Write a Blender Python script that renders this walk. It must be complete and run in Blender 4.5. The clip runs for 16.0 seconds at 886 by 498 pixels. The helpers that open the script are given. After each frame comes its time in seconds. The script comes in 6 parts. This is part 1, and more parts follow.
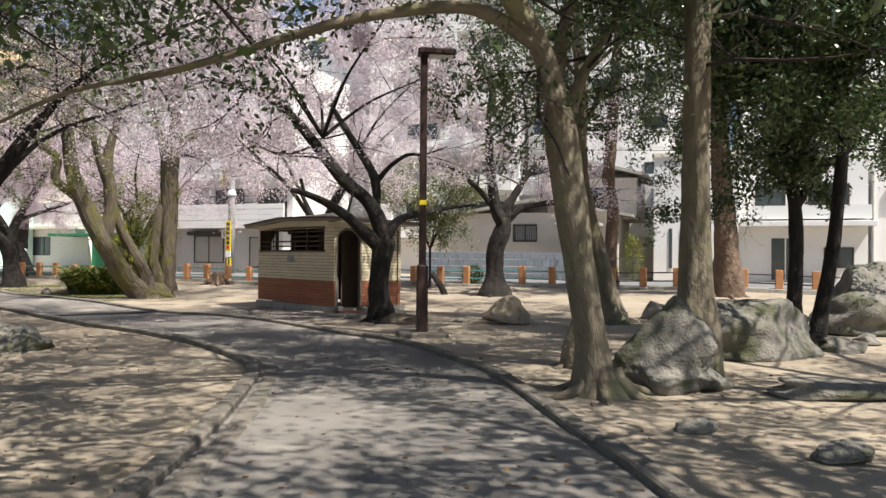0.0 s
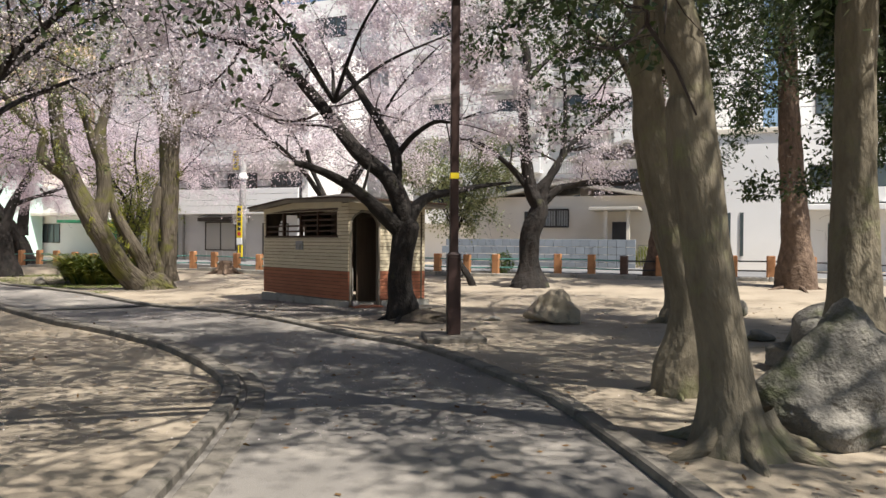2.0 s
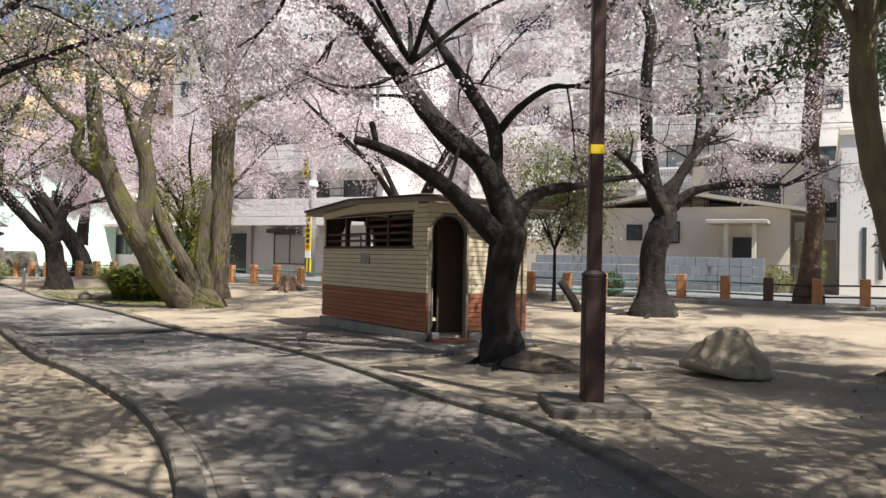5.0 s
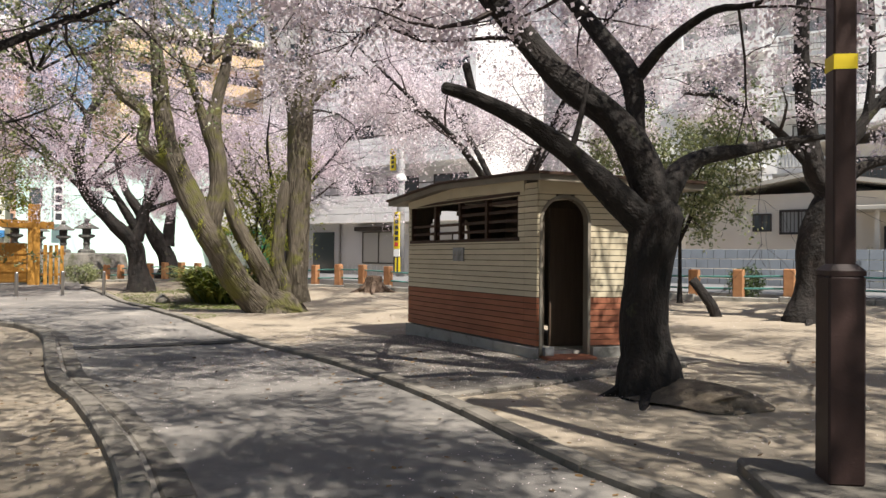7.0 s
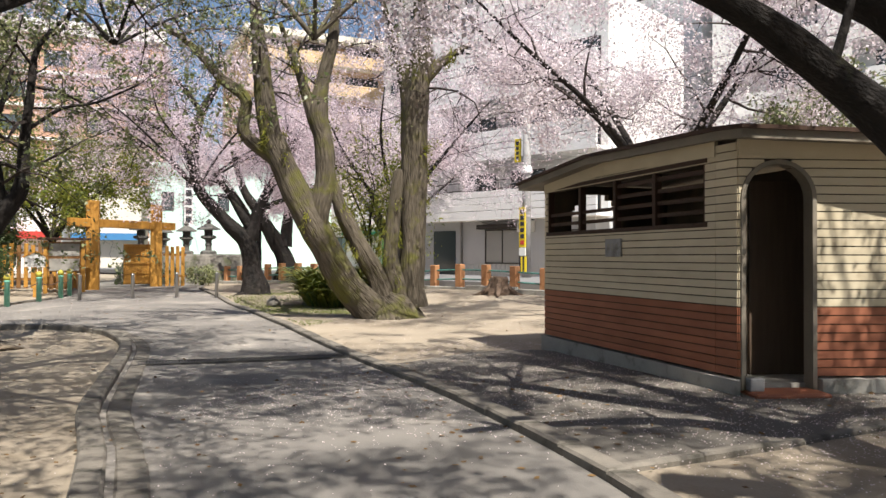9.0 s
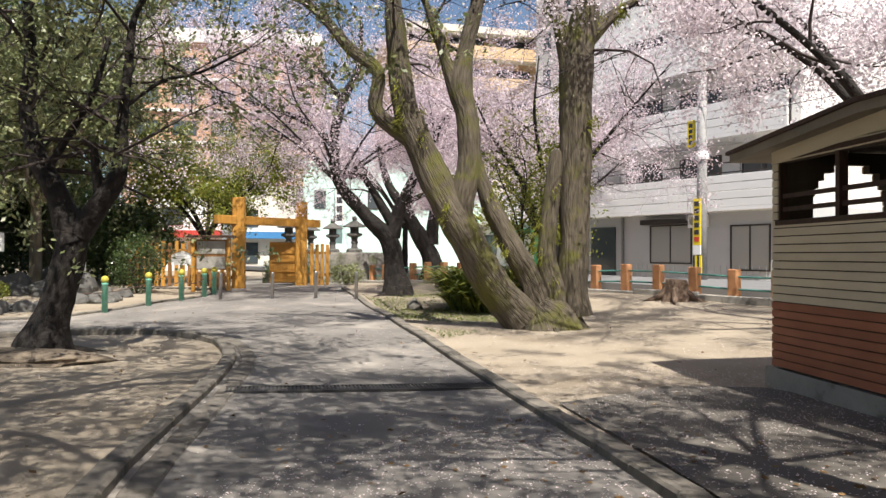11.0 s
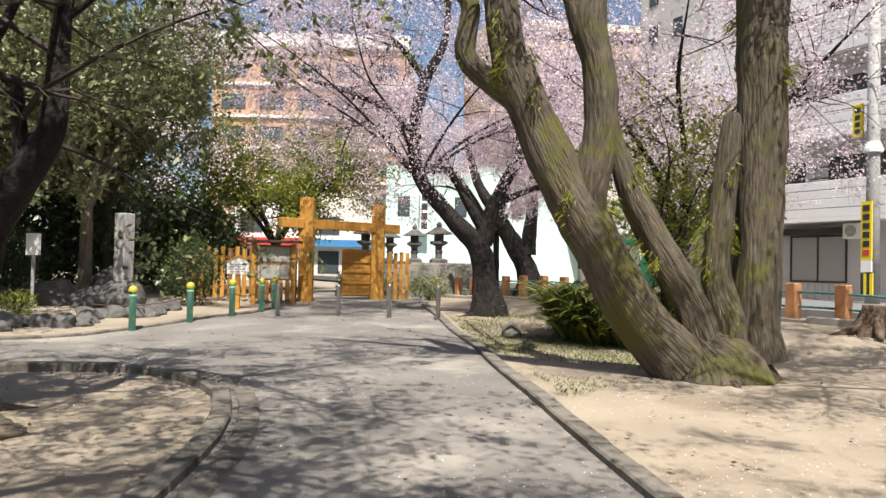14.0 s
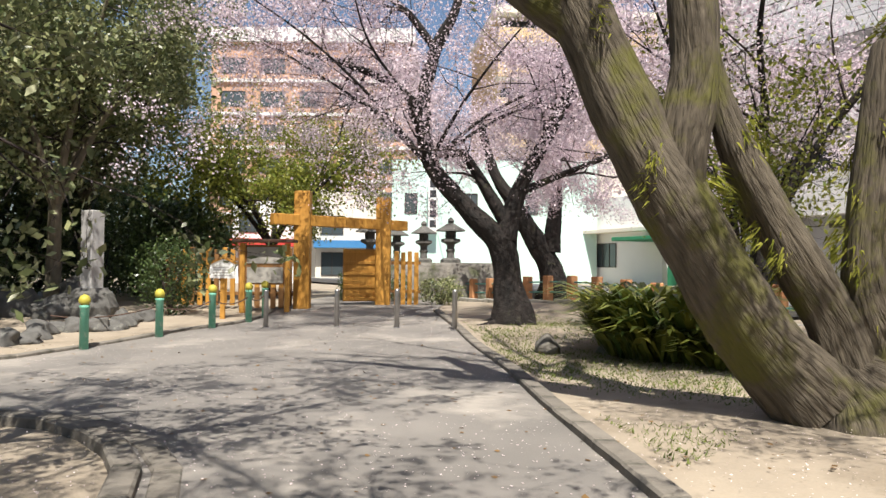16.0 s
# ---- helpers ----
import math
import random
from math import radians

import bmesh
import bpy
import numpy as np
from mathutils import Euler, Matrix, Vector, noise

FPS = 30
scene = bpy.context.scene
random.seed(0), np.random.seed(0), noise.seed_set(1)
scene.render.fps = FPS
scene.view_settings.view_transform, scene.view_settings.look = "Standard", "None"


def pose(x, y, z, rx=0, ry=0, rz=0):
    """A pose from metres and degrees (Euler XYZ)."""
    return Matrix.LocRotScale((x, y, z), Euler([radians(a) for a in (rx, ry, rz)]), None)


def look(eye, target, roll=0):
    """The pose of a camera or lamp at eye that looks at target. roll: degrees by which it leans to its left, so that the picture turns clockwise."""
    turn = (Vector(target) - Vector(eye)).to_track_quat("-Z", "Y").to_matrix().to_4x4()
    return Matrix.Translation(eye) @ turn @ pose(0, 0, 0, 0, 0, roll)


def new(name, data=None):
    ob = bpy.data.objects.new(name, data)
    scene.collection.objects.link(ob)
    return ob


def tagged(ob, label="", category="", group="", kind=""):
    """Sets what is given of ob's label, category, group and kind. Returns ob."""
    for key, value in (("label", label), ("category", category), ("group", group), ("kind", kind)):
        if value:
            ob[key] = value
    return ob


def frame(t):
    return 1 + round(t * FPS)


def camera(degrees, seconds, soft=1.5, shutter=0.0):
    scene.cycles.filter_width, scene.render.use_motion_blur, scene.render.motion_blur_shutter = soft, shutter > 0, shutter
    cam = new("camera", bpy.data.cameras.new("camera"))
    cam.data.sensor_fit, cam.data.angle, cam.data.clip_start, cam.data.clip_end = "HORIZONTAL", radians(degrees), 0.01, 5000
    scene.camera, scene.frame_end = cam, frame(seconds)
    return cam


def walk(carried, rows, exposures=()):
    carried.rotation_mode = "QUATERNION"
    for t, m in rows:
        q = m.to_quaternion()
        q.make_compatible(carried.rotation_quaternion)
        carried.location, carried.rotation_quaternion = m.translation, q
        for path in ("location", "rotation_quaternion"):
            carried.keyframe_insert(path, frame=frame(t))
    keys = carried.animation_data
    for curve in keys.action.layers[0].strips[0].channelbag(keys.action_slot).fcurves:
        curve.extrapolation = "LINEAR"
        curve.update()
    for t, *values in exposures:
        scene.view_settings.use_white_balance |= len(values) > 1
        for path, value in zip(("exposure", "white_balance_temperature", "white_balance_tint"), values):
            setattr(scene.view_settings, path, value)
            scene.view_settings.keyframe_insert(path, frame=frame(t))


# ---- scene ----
cam = camera(62.4, 16.0)
METRES, EYE, TILT, LEAN, TURN = 22.0, 1.5, 0.0, 0.0, 0.0
ROWS = [
    (0.0, 0.0, 0.0, 0.0, -0.01, 0.6, -0.5),
    (0.5, -0.0025, 0.0295, -0.0007, 0.09, 0.47, -0.36),
    (1.0, -0.005, 0.0603, -0.0017, 0.41, 0.26, -0.26),
    (1.5, -0.0092, 0.09, -0.0017, 0.93, -0.14, -0.34),
    (2.0, -0.0121, 0.1214, -0.0013, 1.51, -0.39, -0.46),
    (2.5, -0.0168, 0.151, -0.0019, 2.08, -0.41, -0.64),
    (3.0, -0.0194, 0.1817, -0.0018, 2.58, -0.26, -0.9),
    (5.5, -0.0498, 0.3392, -0.0043, 9.27, 1.0, -1.1),
    (6.0, -0.0564, 0.3683, -0.0046, 11.15, 0.93, -0.87),
    (6.5, -0.0653, 0.3982, -0.0057, 12.91, 0.73, -0.67),
    (7.0, -0.0728, 0.4269, -0.0062, 14.62, 0.63, -0.52),
    (7.5, -0.0829, 0.4557, -0.0073, 16.48, 0.69, -0.49),
    (8.0, -0.0924, 0.4843, -0.008, 18.62, 0.78, -0.44),
    (8.5, -0.1049, 0.5119, -0.0088, 21.17, 0.78, -0.3),
    (9.0, -0.1171, 0.5382, -0.0097, 24.16, 0.66, -0.18),
    (9.5, -0.1308, 0.5648, -0.0099, 27.41, 0.46, -0.09),
    (10.0, -0.1454, 0.59, -0.01, 30.6, 0.33, -0.09),
    (12.5, -0.24, 0.7235, -0.0108, 41.03, 1.19, -0.88),
    (13.0, -0.2621, 0.7456, -0.0107, 41.92, 1.3, -1.01),
    (13.5, -0.2837, 0.7686, -0.0109, 42.45, 1.39, -1.2),
    (14.0, -0.3068, 0.7904, -0.0113, 42.73, 1.39, -1.26),
    (14.5, -0.3292, 0.8135, -0.0117, 42.85, 1.35, -1.18),
    (15.0, -0.3526, 0.8346, -0.0121, 42.99, 1.23, -0.95),
    (15.5, -0.3758, 0.8572, -0.0121, 43.12, 1.23, -0.7),
    (16.0, -0.4002, 0.8784, -0.012, 43.3, 1.44, -0.52),
]
walk(cam, [(t, pose(0, 0, EYE, TILT, LEAN, TURN) @ pose(METRES * x, METRES * y, METRES * z, 90 + pitch, roll, yaw)) for t, x, y, z, yaw, pitch, roll in ROWS], [(0, 0.86, 6500, 11), (16, 0.82, 6500, 11)])

# ---- light ----
SUN_TO = Vector((0.41, -0.33, 0.85)).normalized()
world = bpy.data.worlds.new("sky")
scene.world = world
world.use_nodes = True
wn = world.node_tree.nodes
sky = wn.new("ShaderNodeTexSky")
sky.sky_type = "NISHITA"
sky.sun_disc = False
sky.sun_elevation = math.asin(SUN_TO.z)
sky.sun_rotation = math.atan2(SUN_TO.x, SUN_TO.y)
wn["Background"].inputs["Strength"].default_value = 0.068
world.node_tree.links.new(sky.outputs[0], wn["Background"].inputs["Color"])
sun_data = bpy.data.lights.new("sun", "SUN")
sun_data.energy, sun_data.angle, sun_data.color = 5.0, radians(0.6), (1.0, 0.95, 0.86)
sun = new("sun", sun_data)
sun.matrix_world = look(SUN_TO * 60, (0, 0, 0))


# ---- materials ----
def mat(name, c1, c2=None, rough=0.8, scale=6.0, fine=60.0, bump=0.3, metal=0.0, stretch=(1, 1, 1), island=0.0, c3=None, spots=1.5, thresh=0.62, relief=0.02, limb=False):
    """A surface with two scales of variation, optional third colour in patches, and relief."""
    m = bpy.data.materials.new(name)
    m.use_nodes = True
    n, l = m.node_tree.nodes, m.node_tree.links
    b = n["Principled BSDF"]
    b.inputs["Roughness"].default_value = rough
    b.inputs["Metallic"].default_value = metal
    b.inputs["Specular IOR Level"].default_value = 0.3
    co = n.new("ShaderNodeTexCoord")
    mp = n.new("ShaderNodeMapping")
    mp.inputs["Scale"].default_value = stretch
    place = co.outputs["Object"]
    if limb:  # grain runs along each limb
        at = n.new("ShaderNodeAttribute")
        at.attribute_name = "along_limb"
        place = at.outputs["Vector"]
    l.new(place, mp.inputs["Vector"])
    big, small = n.new("ShaderNodeTexNoise"), n.new("ShaderNodeTexNoise")
    for t, s, d in ((big, scale, 5), (small, fine, 3)):
        t.inputs["Scale"].default_value = s
        t.inputs["Detail"].default_value = d
        l.new(mp.outputs[0], t.inputs["Vector"])
    add = n.new("ShaderNodeMath")
    add.operation = "MULTIPLY_ADD"
    add.inputs[1].default_value = 0.45
    l.new(small.outputs["Fac"], add.inputs[0])
    half = n.new("ShaderNodeMath")
    half.operation = "MULTIPLY_ADD"
    half.inputs[1].default_value, half.inputs[2].default_value = 1.5, -0.47
    l.new(big.outputs["Fac"], half.inputs[0])
    l.new(half.outputs[0], add.inputs[2])
    mix = n.new("ShaderNodeMix")
    mix.data_type = "RGBA"
    mix.inputs["A"].default_value = (*c1, 1)
    mix.inputs["B"].default_value = (*(c2 or [v * 0.7 for v in c1]), 1)
    l.new(add.outputs[0], mix.inputs["Factor"])
    out = mix.outputs["Result"]
    if c3:
        pt = n.new("ShaderNodeTexNoise")
        pt.inputs["Scale"].default_value = spots
        pt.inputs["Detail"].default_value = 7
        pt.inputs["Roughness"].default_value = 0.65
        l.new(co.outputs["Object"], pt.inputs["Vector"])
        rp = n.new("ShaderNodeMapRange")
        rp.inputs["From Min"].default_value, rp.inputs["From Max"].default_value = thresh - 0.06, thresh + 0.08
        l.new(pt.outputs["Fac"], rp.inputs["Value"])
        m3 = n.new("ShaderNodeMix")
        m3.data_type = "RGBA"
        m3.inputs["B"].default_value = (*c3, 1)
        l.new(rp.outputs[0], m3.inputs["Factor"])
        l.new(out, m3.inputs["A"])
        out = m3.outputs["Result"]
    if island:
        ge = n.new("ShaderNodeObjectInfo")
        hs = n.new("ShaderNodeHueSaturation")
        mr = n.new("ShaderNodeMapRange")
        mr.inputs["To Min"].default_value, mr.inputs["To Max"].default_value = 1 - island, 1 + island
        l.new(ge.outputs["Random"], mr.inputs["Value"])
        l.new(mr.outputs[0], hs.inputs["Value"])
        l.new(out, hs.inputs["Color"])
        out = hs.outputs["Color"]
    l.new(out, b.inputs["Base Color"])
    if bump:
        bp = n.new("ShaderNodeBump")
        bp.inputs["Strength"].default_value = bump
        bp.inputs["Distance"].default_value = relief
        l.new(add.outputs[0], bp.inputs["Height"])
        l.new(bp.outputs[0], b.inputs["Normal"])
    return m


def leaf_mat(name, c1, c2, rough=0.5, through_light=0.35, sheen=0.3):
    """Thin leaves or petals: each one its own tint, light passes through."""
    m = bpy.data.materials.new(name)
    m.use_nodes = True
    n, l = m.node_tree.nodes, m.node_tree.links
    b = n["Principled BSDF"]
    ge = n.new("ShaderNodeNewGeometry")
    mix = n.new("ShaderNodeMix")
    mix.data_type = "RGBA"
    mix.inputs["A"].default_value, mix.inputs["B"].default_value = (*c1, 1), (*c2, 1)
    l.new(ge.outputs["Random Per Island"], mix.inputs["Factor"])
    l.new(mix.outputs["Result"], b.inputs["Base Color"])
    b.inputs["Roughness"].default_value = rough
    b.inputs["Specular IOR Level"].default_value = sheen
    tr = n.new("ShaderNodeBsdfTranslucent")
    l.new(mix.outputs["Result"], tr.inputs["Color"])
    ms = n.new("ShaderNodeMixShader")
    ms.inputs[0].default_value = through_light
    l.new(b.outputs[0], ms.inputs[1])
    l.new(tr.outputs[0], ms.inputs[2])
    l.new(ms.outputs[0], n["Material Output"].inputs["Surface"])
    return m


def glass_mat(name, tint, rough=0.06):
    m = bpy.data.materials.new(name)
    m.use_nodes = True
    b = m.node_tree.nodes["Principled BSDF"]
    b.inputs["Base Color"].default_value = (*tint, 1)
    b.inputs["Roughness"].default_value = rough
    b.inputs["Specular IOR Level"].default_value = 0.6
    return m


M_SOIL = mat("sandy_soil", (0.39, 0.33, 0.25), (0.24, 0.20, 0.152), 0.95, 0.9, 45, 0.5, c3=(0.22, 0.18, 0.13), spots=0.7, thresh=0.60)
M_ROOTSOIL = mat("dark_root_soil", (0.15, 0.12, 0.09), (0.06, 0.048, 0.036), 0.95, 5, 45, 0.9, c3=(0.25, 0.20, 0.145), spots=2.0, thresh=0.58)
M_ASPHALT = mat("worn_asphalt", (0.25, 0.23, 0.207), (0.145, 0.136, 0.124), 0.9, 0.7, 110, 0.6, c3=(0.34, 0.31, 0.27), spots=0.5, thresh=0.58)
M_STREET = mat("street_asphalt", (0.20, 0.20, 0.20), (0.14, 0.14, 0.14), 0.9, 0.5, 60, 0.2)
M_KERB = mat("kerb_concrete", (0.24, 0.215, 0.18), (0.11, 0.10, 0.085), 0.9, 3, 50, 0.5, island=0.15, c3=(0.08, 0.075, 0.06), spots=4)
M_CONC = mat("grey_concrete", (0.42, 0.40, 0.36), (0.25, 0.24, 0.21), 0.9, 3, 60, 0.4, c3=(0.14, 0.13, 0.11), spots=3)
M_CREAM = mat("cream_board_paint", (0.66, 0.58, 0.42), (0.54, 0.46, 0.32), 0.6, 2.5, 40, 0.15, island=0.07, stretch=(1, 1, 3))
M_RED = mat("brick_red_board_paint", (0.40, 0.155, 0.085), (0.28, 0.10, 0.055), 0.6, 2.5, 40, 0.15, island=0.1, stretch=(1, 1, 3))
M_GAP = mat("dark_backing", (0.10, 0.075, 0.05), (0.05, 0.04, 0.03), 0.9, 4, 40, 0.1)
M_ROOF = mat("grey_brown_roof_edge", (0.27, 0.235, 0.185), (0.17, 0.15, 0.12), 0.7, 3, 40, 0.2)
M_DARKWOOD = mat("dark_brown_wood", (0.075, 0.04, 0.025), (0.04, 0.022, 0.015), 0.6, 5, 60, 0.3, stretch=(6, 6, 0.6))
M_DOOR = mat("weathered_door", (0.13, 0.09, 0.06), (0.08, 0.055, 0.04), 0.6, 4, 60, 0.2, stretch=(5, 5, 0.5))
M_LAMP = mat("brown_painted_steel", (0.055, 0.032, 0.028), (0.035, 0.02, 0.018), 0.45, 4, 60, 0.1)
M_YELLOW = mat("yellow_sign_paint", (0.80, 0.62, 0.03), (0.72, 0.55, 0.03), 0.5, 3, 30, 0.0)
M_BARKD = mat("dark_cherry_bark", (0.032, 0.025, 0.022), (0.012, 0.012, 0.011), 0.9, 9, 45, 1.0, stretch=(1, 1, 0.45), c3=(0.075, 0.075, 0.04), spots=2.2, thresh=0.66, relief=0.05, limb=True)
M_BARKM = mat("mossy_bark", (0.18, 0.15, 0.11), (0.03, 0.025, 0.018), 0.95, 30, 70, 1.0, stretch=(1, 1, 0.11), c3=(0.112, 0.108, 0.03), spots=1.9, thresh=0.555, relief=0.05, limb=True)
M_BARKG = mat("grey_green_bark", (0.25, 0.215, 0.155), (0.11, 0.093, 0.066), 0.9, 7, 40, 0.8, stretch=(1, 1, 0.35), c3=(0.20, 0.20, 0.10), spots=1.5, thresh=0.6, relief=0.05, limb=True)
M_BARKP = mat("plated_brown_bark", (0.20, 0.14, 0.10), (0.075, 0.05, 0.036), 0.95, 12, 40, 1.0, stretch=(1, 1, 0.5), relief=0.05, limb=True)
M_TWIG = mat("twig_bark", (0.06, 0.045, 0.04), (0.035, 0.028, 0.025), 0.9, 10, 40, 0.2)
M_BLOSSOM = leaf_mat("cherry_blossom", (0.68, 0.585, 0.63), (0.83, 0.765, 0.79), 0.7, 0.4, 0.1)
M_BLOSSOMP = leaf_mat("pinker_cherry_blossom", (0.64, 0.52, 0.58), (0.79, 0.69, 0.73), 0.7, 0.4, 0.1)
M_EVERG = leaf_mat("evergreen_leaf", (0.028, 0.055, 0.018), (0.085, 0.12, 0.035), 0.35, 0.2, 0.5)
M_GROVE = leaf_mat("grove_leaf", (0.075, 0.105, 0.035), (0.31, 0.32, 0.15), 0.4, 0.25, 0.5)
M_YGREEN = leaf_mat("yellow_green_leaf", (0.10, 0.14, 0.02), (0.30, 0.30, 0.05), 0.45, 0.35, 0.4)
M_PINE = leaf_mat("pine_needle", (0.03, 0.045, 0.02), (0.07, 0.09, 0.04), 0.5, 0.1, 0.3)
M_CLIVIA = leaf_mat("strap_leaf", (0.05, 0.095, 0.02), (0.30, 0.30, 0.06), 0.35, 0.2, 0.5)
M_MOSS = leaf_mat("moss_tuft", (0.13, 0.15, 0.02), (0.28, 0.27, 0.05), 0.8, 0.25, 0.1)
M_GRASS = leaf_mat("thin_grass", (0.10, 0.14, 0.03), (0.20, 0.23, 0.07), 0.7, 0.3, 0.2)
M_PETAL = leaf_mat("fallen_petal", (0.72, 0.58, 0.58), (0.85, 0.76, 0.74), 0.8, 0.1, 0.1)
M_LITTER = leaf_mat("fallen_leaf", (0.10, 0.06, 0.03), (0.26, 0.16, 0.07), 0.8, 0.1, 0.1)
M_ROCK = mat("grey_boulder", (0.27, 0.25, 0.215), (0.10, 0.095, 0.085), 0.9, 2.2, 30, 1.0, c3=(0.085, 0.09, 0.05), spots=2.0, thresh=0.56, relief=0.05)
M_STONE = mat("pale_granite", (0.42, 0.41, 0.40), (0.26, 0.255, 0.25), 0.75, 5, 90, 0.3, c3=(0.16, 0.15, 0.13), spots=3)
M_LANTERN = mat("dark_old_stone", (0.15, 0.145, 0.135), (0.07, 0.068, 0.062), 0.9, 5, 60, 0.6, c3=(0.22, 0.22, 0.19), spots=4)
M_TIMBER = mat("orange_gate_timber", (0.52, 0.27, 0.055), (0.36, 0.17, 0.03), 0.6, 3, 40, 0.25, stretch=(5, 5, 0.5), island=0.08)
# same timber as above, with shade put into its darker colour
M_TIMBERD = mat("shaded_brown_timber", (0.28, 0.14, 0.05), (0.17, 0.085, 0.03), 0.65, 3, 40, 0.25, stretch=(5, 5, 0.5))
M_POST = mat("orange_brown_fence_post", (0.50, 0.255, 0.12), (0.33, 0.15, 0.07), 0.8, 6, 50, 0.4, island=0.15)
M_POSTD = mat("dark_fence_post", (0.13, 0.08, 0.06), (0.08, 0.05, 0.04), 0.8, 6, 50, 0.4)
M_RAIL = mat("teal_painted_rail", (0.10, 0.30, 0.26), (0.07, 0.20, 0.18), 0.5, 6, 50, 0.1)
M_RAILD = mat("dark_rail", (0.05, 0.04, 0.04), (0.03, 0.03, 0.03), 0.5, 6, 50, 0.1)
M_STEEL = mat("brushed_steel", (0.42, 0.41, 0.40), (0.30, 0.29, 0.28), 0.35, 5, 80, 0.05, metal=0.9)
M_GREENP = mat("peeling_green_paint", (0.18, 0.46, 0.33), (0.12, 0.34, 0.24), 0.5, 6, 40, 0.2, c3=(0.42, 0.50, 0.42), spots=9, thresh=0.6)
M_KNOB = mat("dull_yellow_knob", (0.48, 0.42, 0.06), (0.33, 0.29, 0.05), 0.5, 8, 40, 0.1)
M_WHITE = mat("white_wall_paint", (0.80, 0.79, 0.77), (0.70, 0.69, 0.67), 0.8, 0.5, 20, 0.05)
M_OFFW = mat("cream_plaster", (0.76, 0.70, 0.60), (0.64, 0.58, 0.49), 0.85, 0.7, 30, 0.1)
M_GREYB = mat("pale_grey_siding", (0.52, 0.53, 0.54), (0.44, 0.45, 0.46), 0.8, 0.7, 30, 0.05)
M_BLOCK = mat("blue_grey_block", (0.25, 0.28, 0.31), (0.19, 0.21, 0.235), 0.9, 2, 40, 0.2, island=0.06)
M_TAN = mat("tan_tile", (0.62, 0.45, 0.28), (0.52, 0.37, 0.22), 0.8, 1, 30, 0.05)
M_BROWN = mat("salmon_brick_tile", (0.50, 0.31, 0.22), (0.42, 0.25, 0.17), 0.8, 1, 30, 0.05)
M_PINKG = mat("pinkish_grey_tile", (0.50, 0.46, 0.45), (0.42, 0.39, 0.38), 0.8, 1, 30, 0.05)
M_MINT = mat("mint_wall", (0.60, 0.80, 0.72), (0.54, 0.73, 0.66), 0.8, 1, 30, 0.05)
# flat near-black colour that stands in for shade inside openings
M_SHADEW = mat("painted_interior_shade", (0.07, 0.07, 0.075), (0.04, 0.04, 0.045), 0.8, 2, 30, 0.0)
M_GLASS = glass_mat("dark_window_glass", (0.06, 0.075, 0.08))
M_CURTAIN = glass_mat("curtained_window_glass", (0.38, 0.38, 0.36), 0.15)
M_FRAME = mat("dark_window_frame", (0.06, 0.05, 0.045), (0.04, 0.035, 0.03), 0.5, 5, 40, 0.0)
M_SIGNW = mat("white_sign_board", (0.78, 0.78, 0.76), (0.70, 0.70, 0.68), 0.6, 3, 30, 0.0)
M_INK = mat("dark_ink", (0.04, 0.04, 0.05), (0.03, 0.03, 0.03), 0.7, 5, 30, 0.0)
M_GREENS = mat("green_sheet", (0.04, 0.26, 0.13), (0.03, 0.18, 0.09), 0.7, 3, 30, 0.1)
M_BLUES = mat("blue_sign", (0.06, 0.22, 0.45), (0.05, 0.18, 0.38), 0.6, 3, 30, 0.0)
M_REDS = mat("red_sign", (0.55, 0.06, 0.05), (0.45, 0.05, 0.04), 0.6, 3, 30, 0.0)
M_IRON = mat("cast_iron_grate", (0.10, 0.095, 0.09), (0.05, 0.05, 0.048), 0.6, 8, 60, 0.3, metal=0.4)


# ---- mesh helpers ----
def part(name, bm, material, parent=None, label="", smooth=False):
    """Links a bmesh as one mesh object, under parent."""
    me = bpy.data.meshes.new(name)
    bm.to_mesh(me)
    bm.free()
    return placed(name, me, material, parent, label, smooth)


def placed(name, me, material, parent=None, label="", smooth=False):
    if material and not me.materials:
        me.materials.append(material)
    if smooth:
        me.polygons.foreach_set("use_smooth", [True] * len(me.polygons))
    ob = new(name, me)
    if parent:
        ob.parent = parent
    if label:
        ob["label"] = label
    return ob


def data_mesh(name, verts, faces):
    me = bpy.data.meshes.new(name)
    me.from_pydata([tuple(v) for v in verts], [], [tuple(f) for f in faces])
    me.update()
    return me


def thing(name, at, label, category, group="", kind="", turn=0.0):
    e = new(name)
    e.matrix_world = pose(*at, 0, 0, turn)
    return tagged(e, label, category, group, kind)


def box(bm, x0, x1, y0, y1, z0, z1, bevel=0.0, m=None):
    r = bmesh.ops.create_cube(bm, size=1.0)
    mm = Matrix.Translation(((x0 + x1) / 2, (y0 + y1) / 2, (z0 + z1) / 2)) @ Matrix.Diagonal((abs(x1 - x0), abs(y1 - y0), abs(z1 - z0), 1))
    if m is not None:
        mm = m @ mm
    bmesh.ops.transform(bm, matrix=mm, verts=r["verts"])
    if bevel:
        es = list({e for v in r["verts"] for e in v.link_edges})
        bmesh.ops.bevel(bm, geom=es, offset=bevel, segments=1, affect="EDGES")
    return bm


def boxed(name, material, parent, x0, x1, y0, y1, z0, z1, bevel=0.0, label="", m=None):
    return part(name, box(bmesh.new(), x0, x1, y0, y1, z0, z1, bevel, m), material, parent, label)


def cyl(bm, x, y, z0, z1, r0, r1, seg=16):
    r = bmesh.ops.create_cone(bm, cap_ends=True, segments=seg, radius1=r0, radius2=r1, depth=z1 - z0)
    bmesh.ops.translate(bm, vec=(x, y, (z0 + z1) / 2), verts=r["verts"])
    return bm


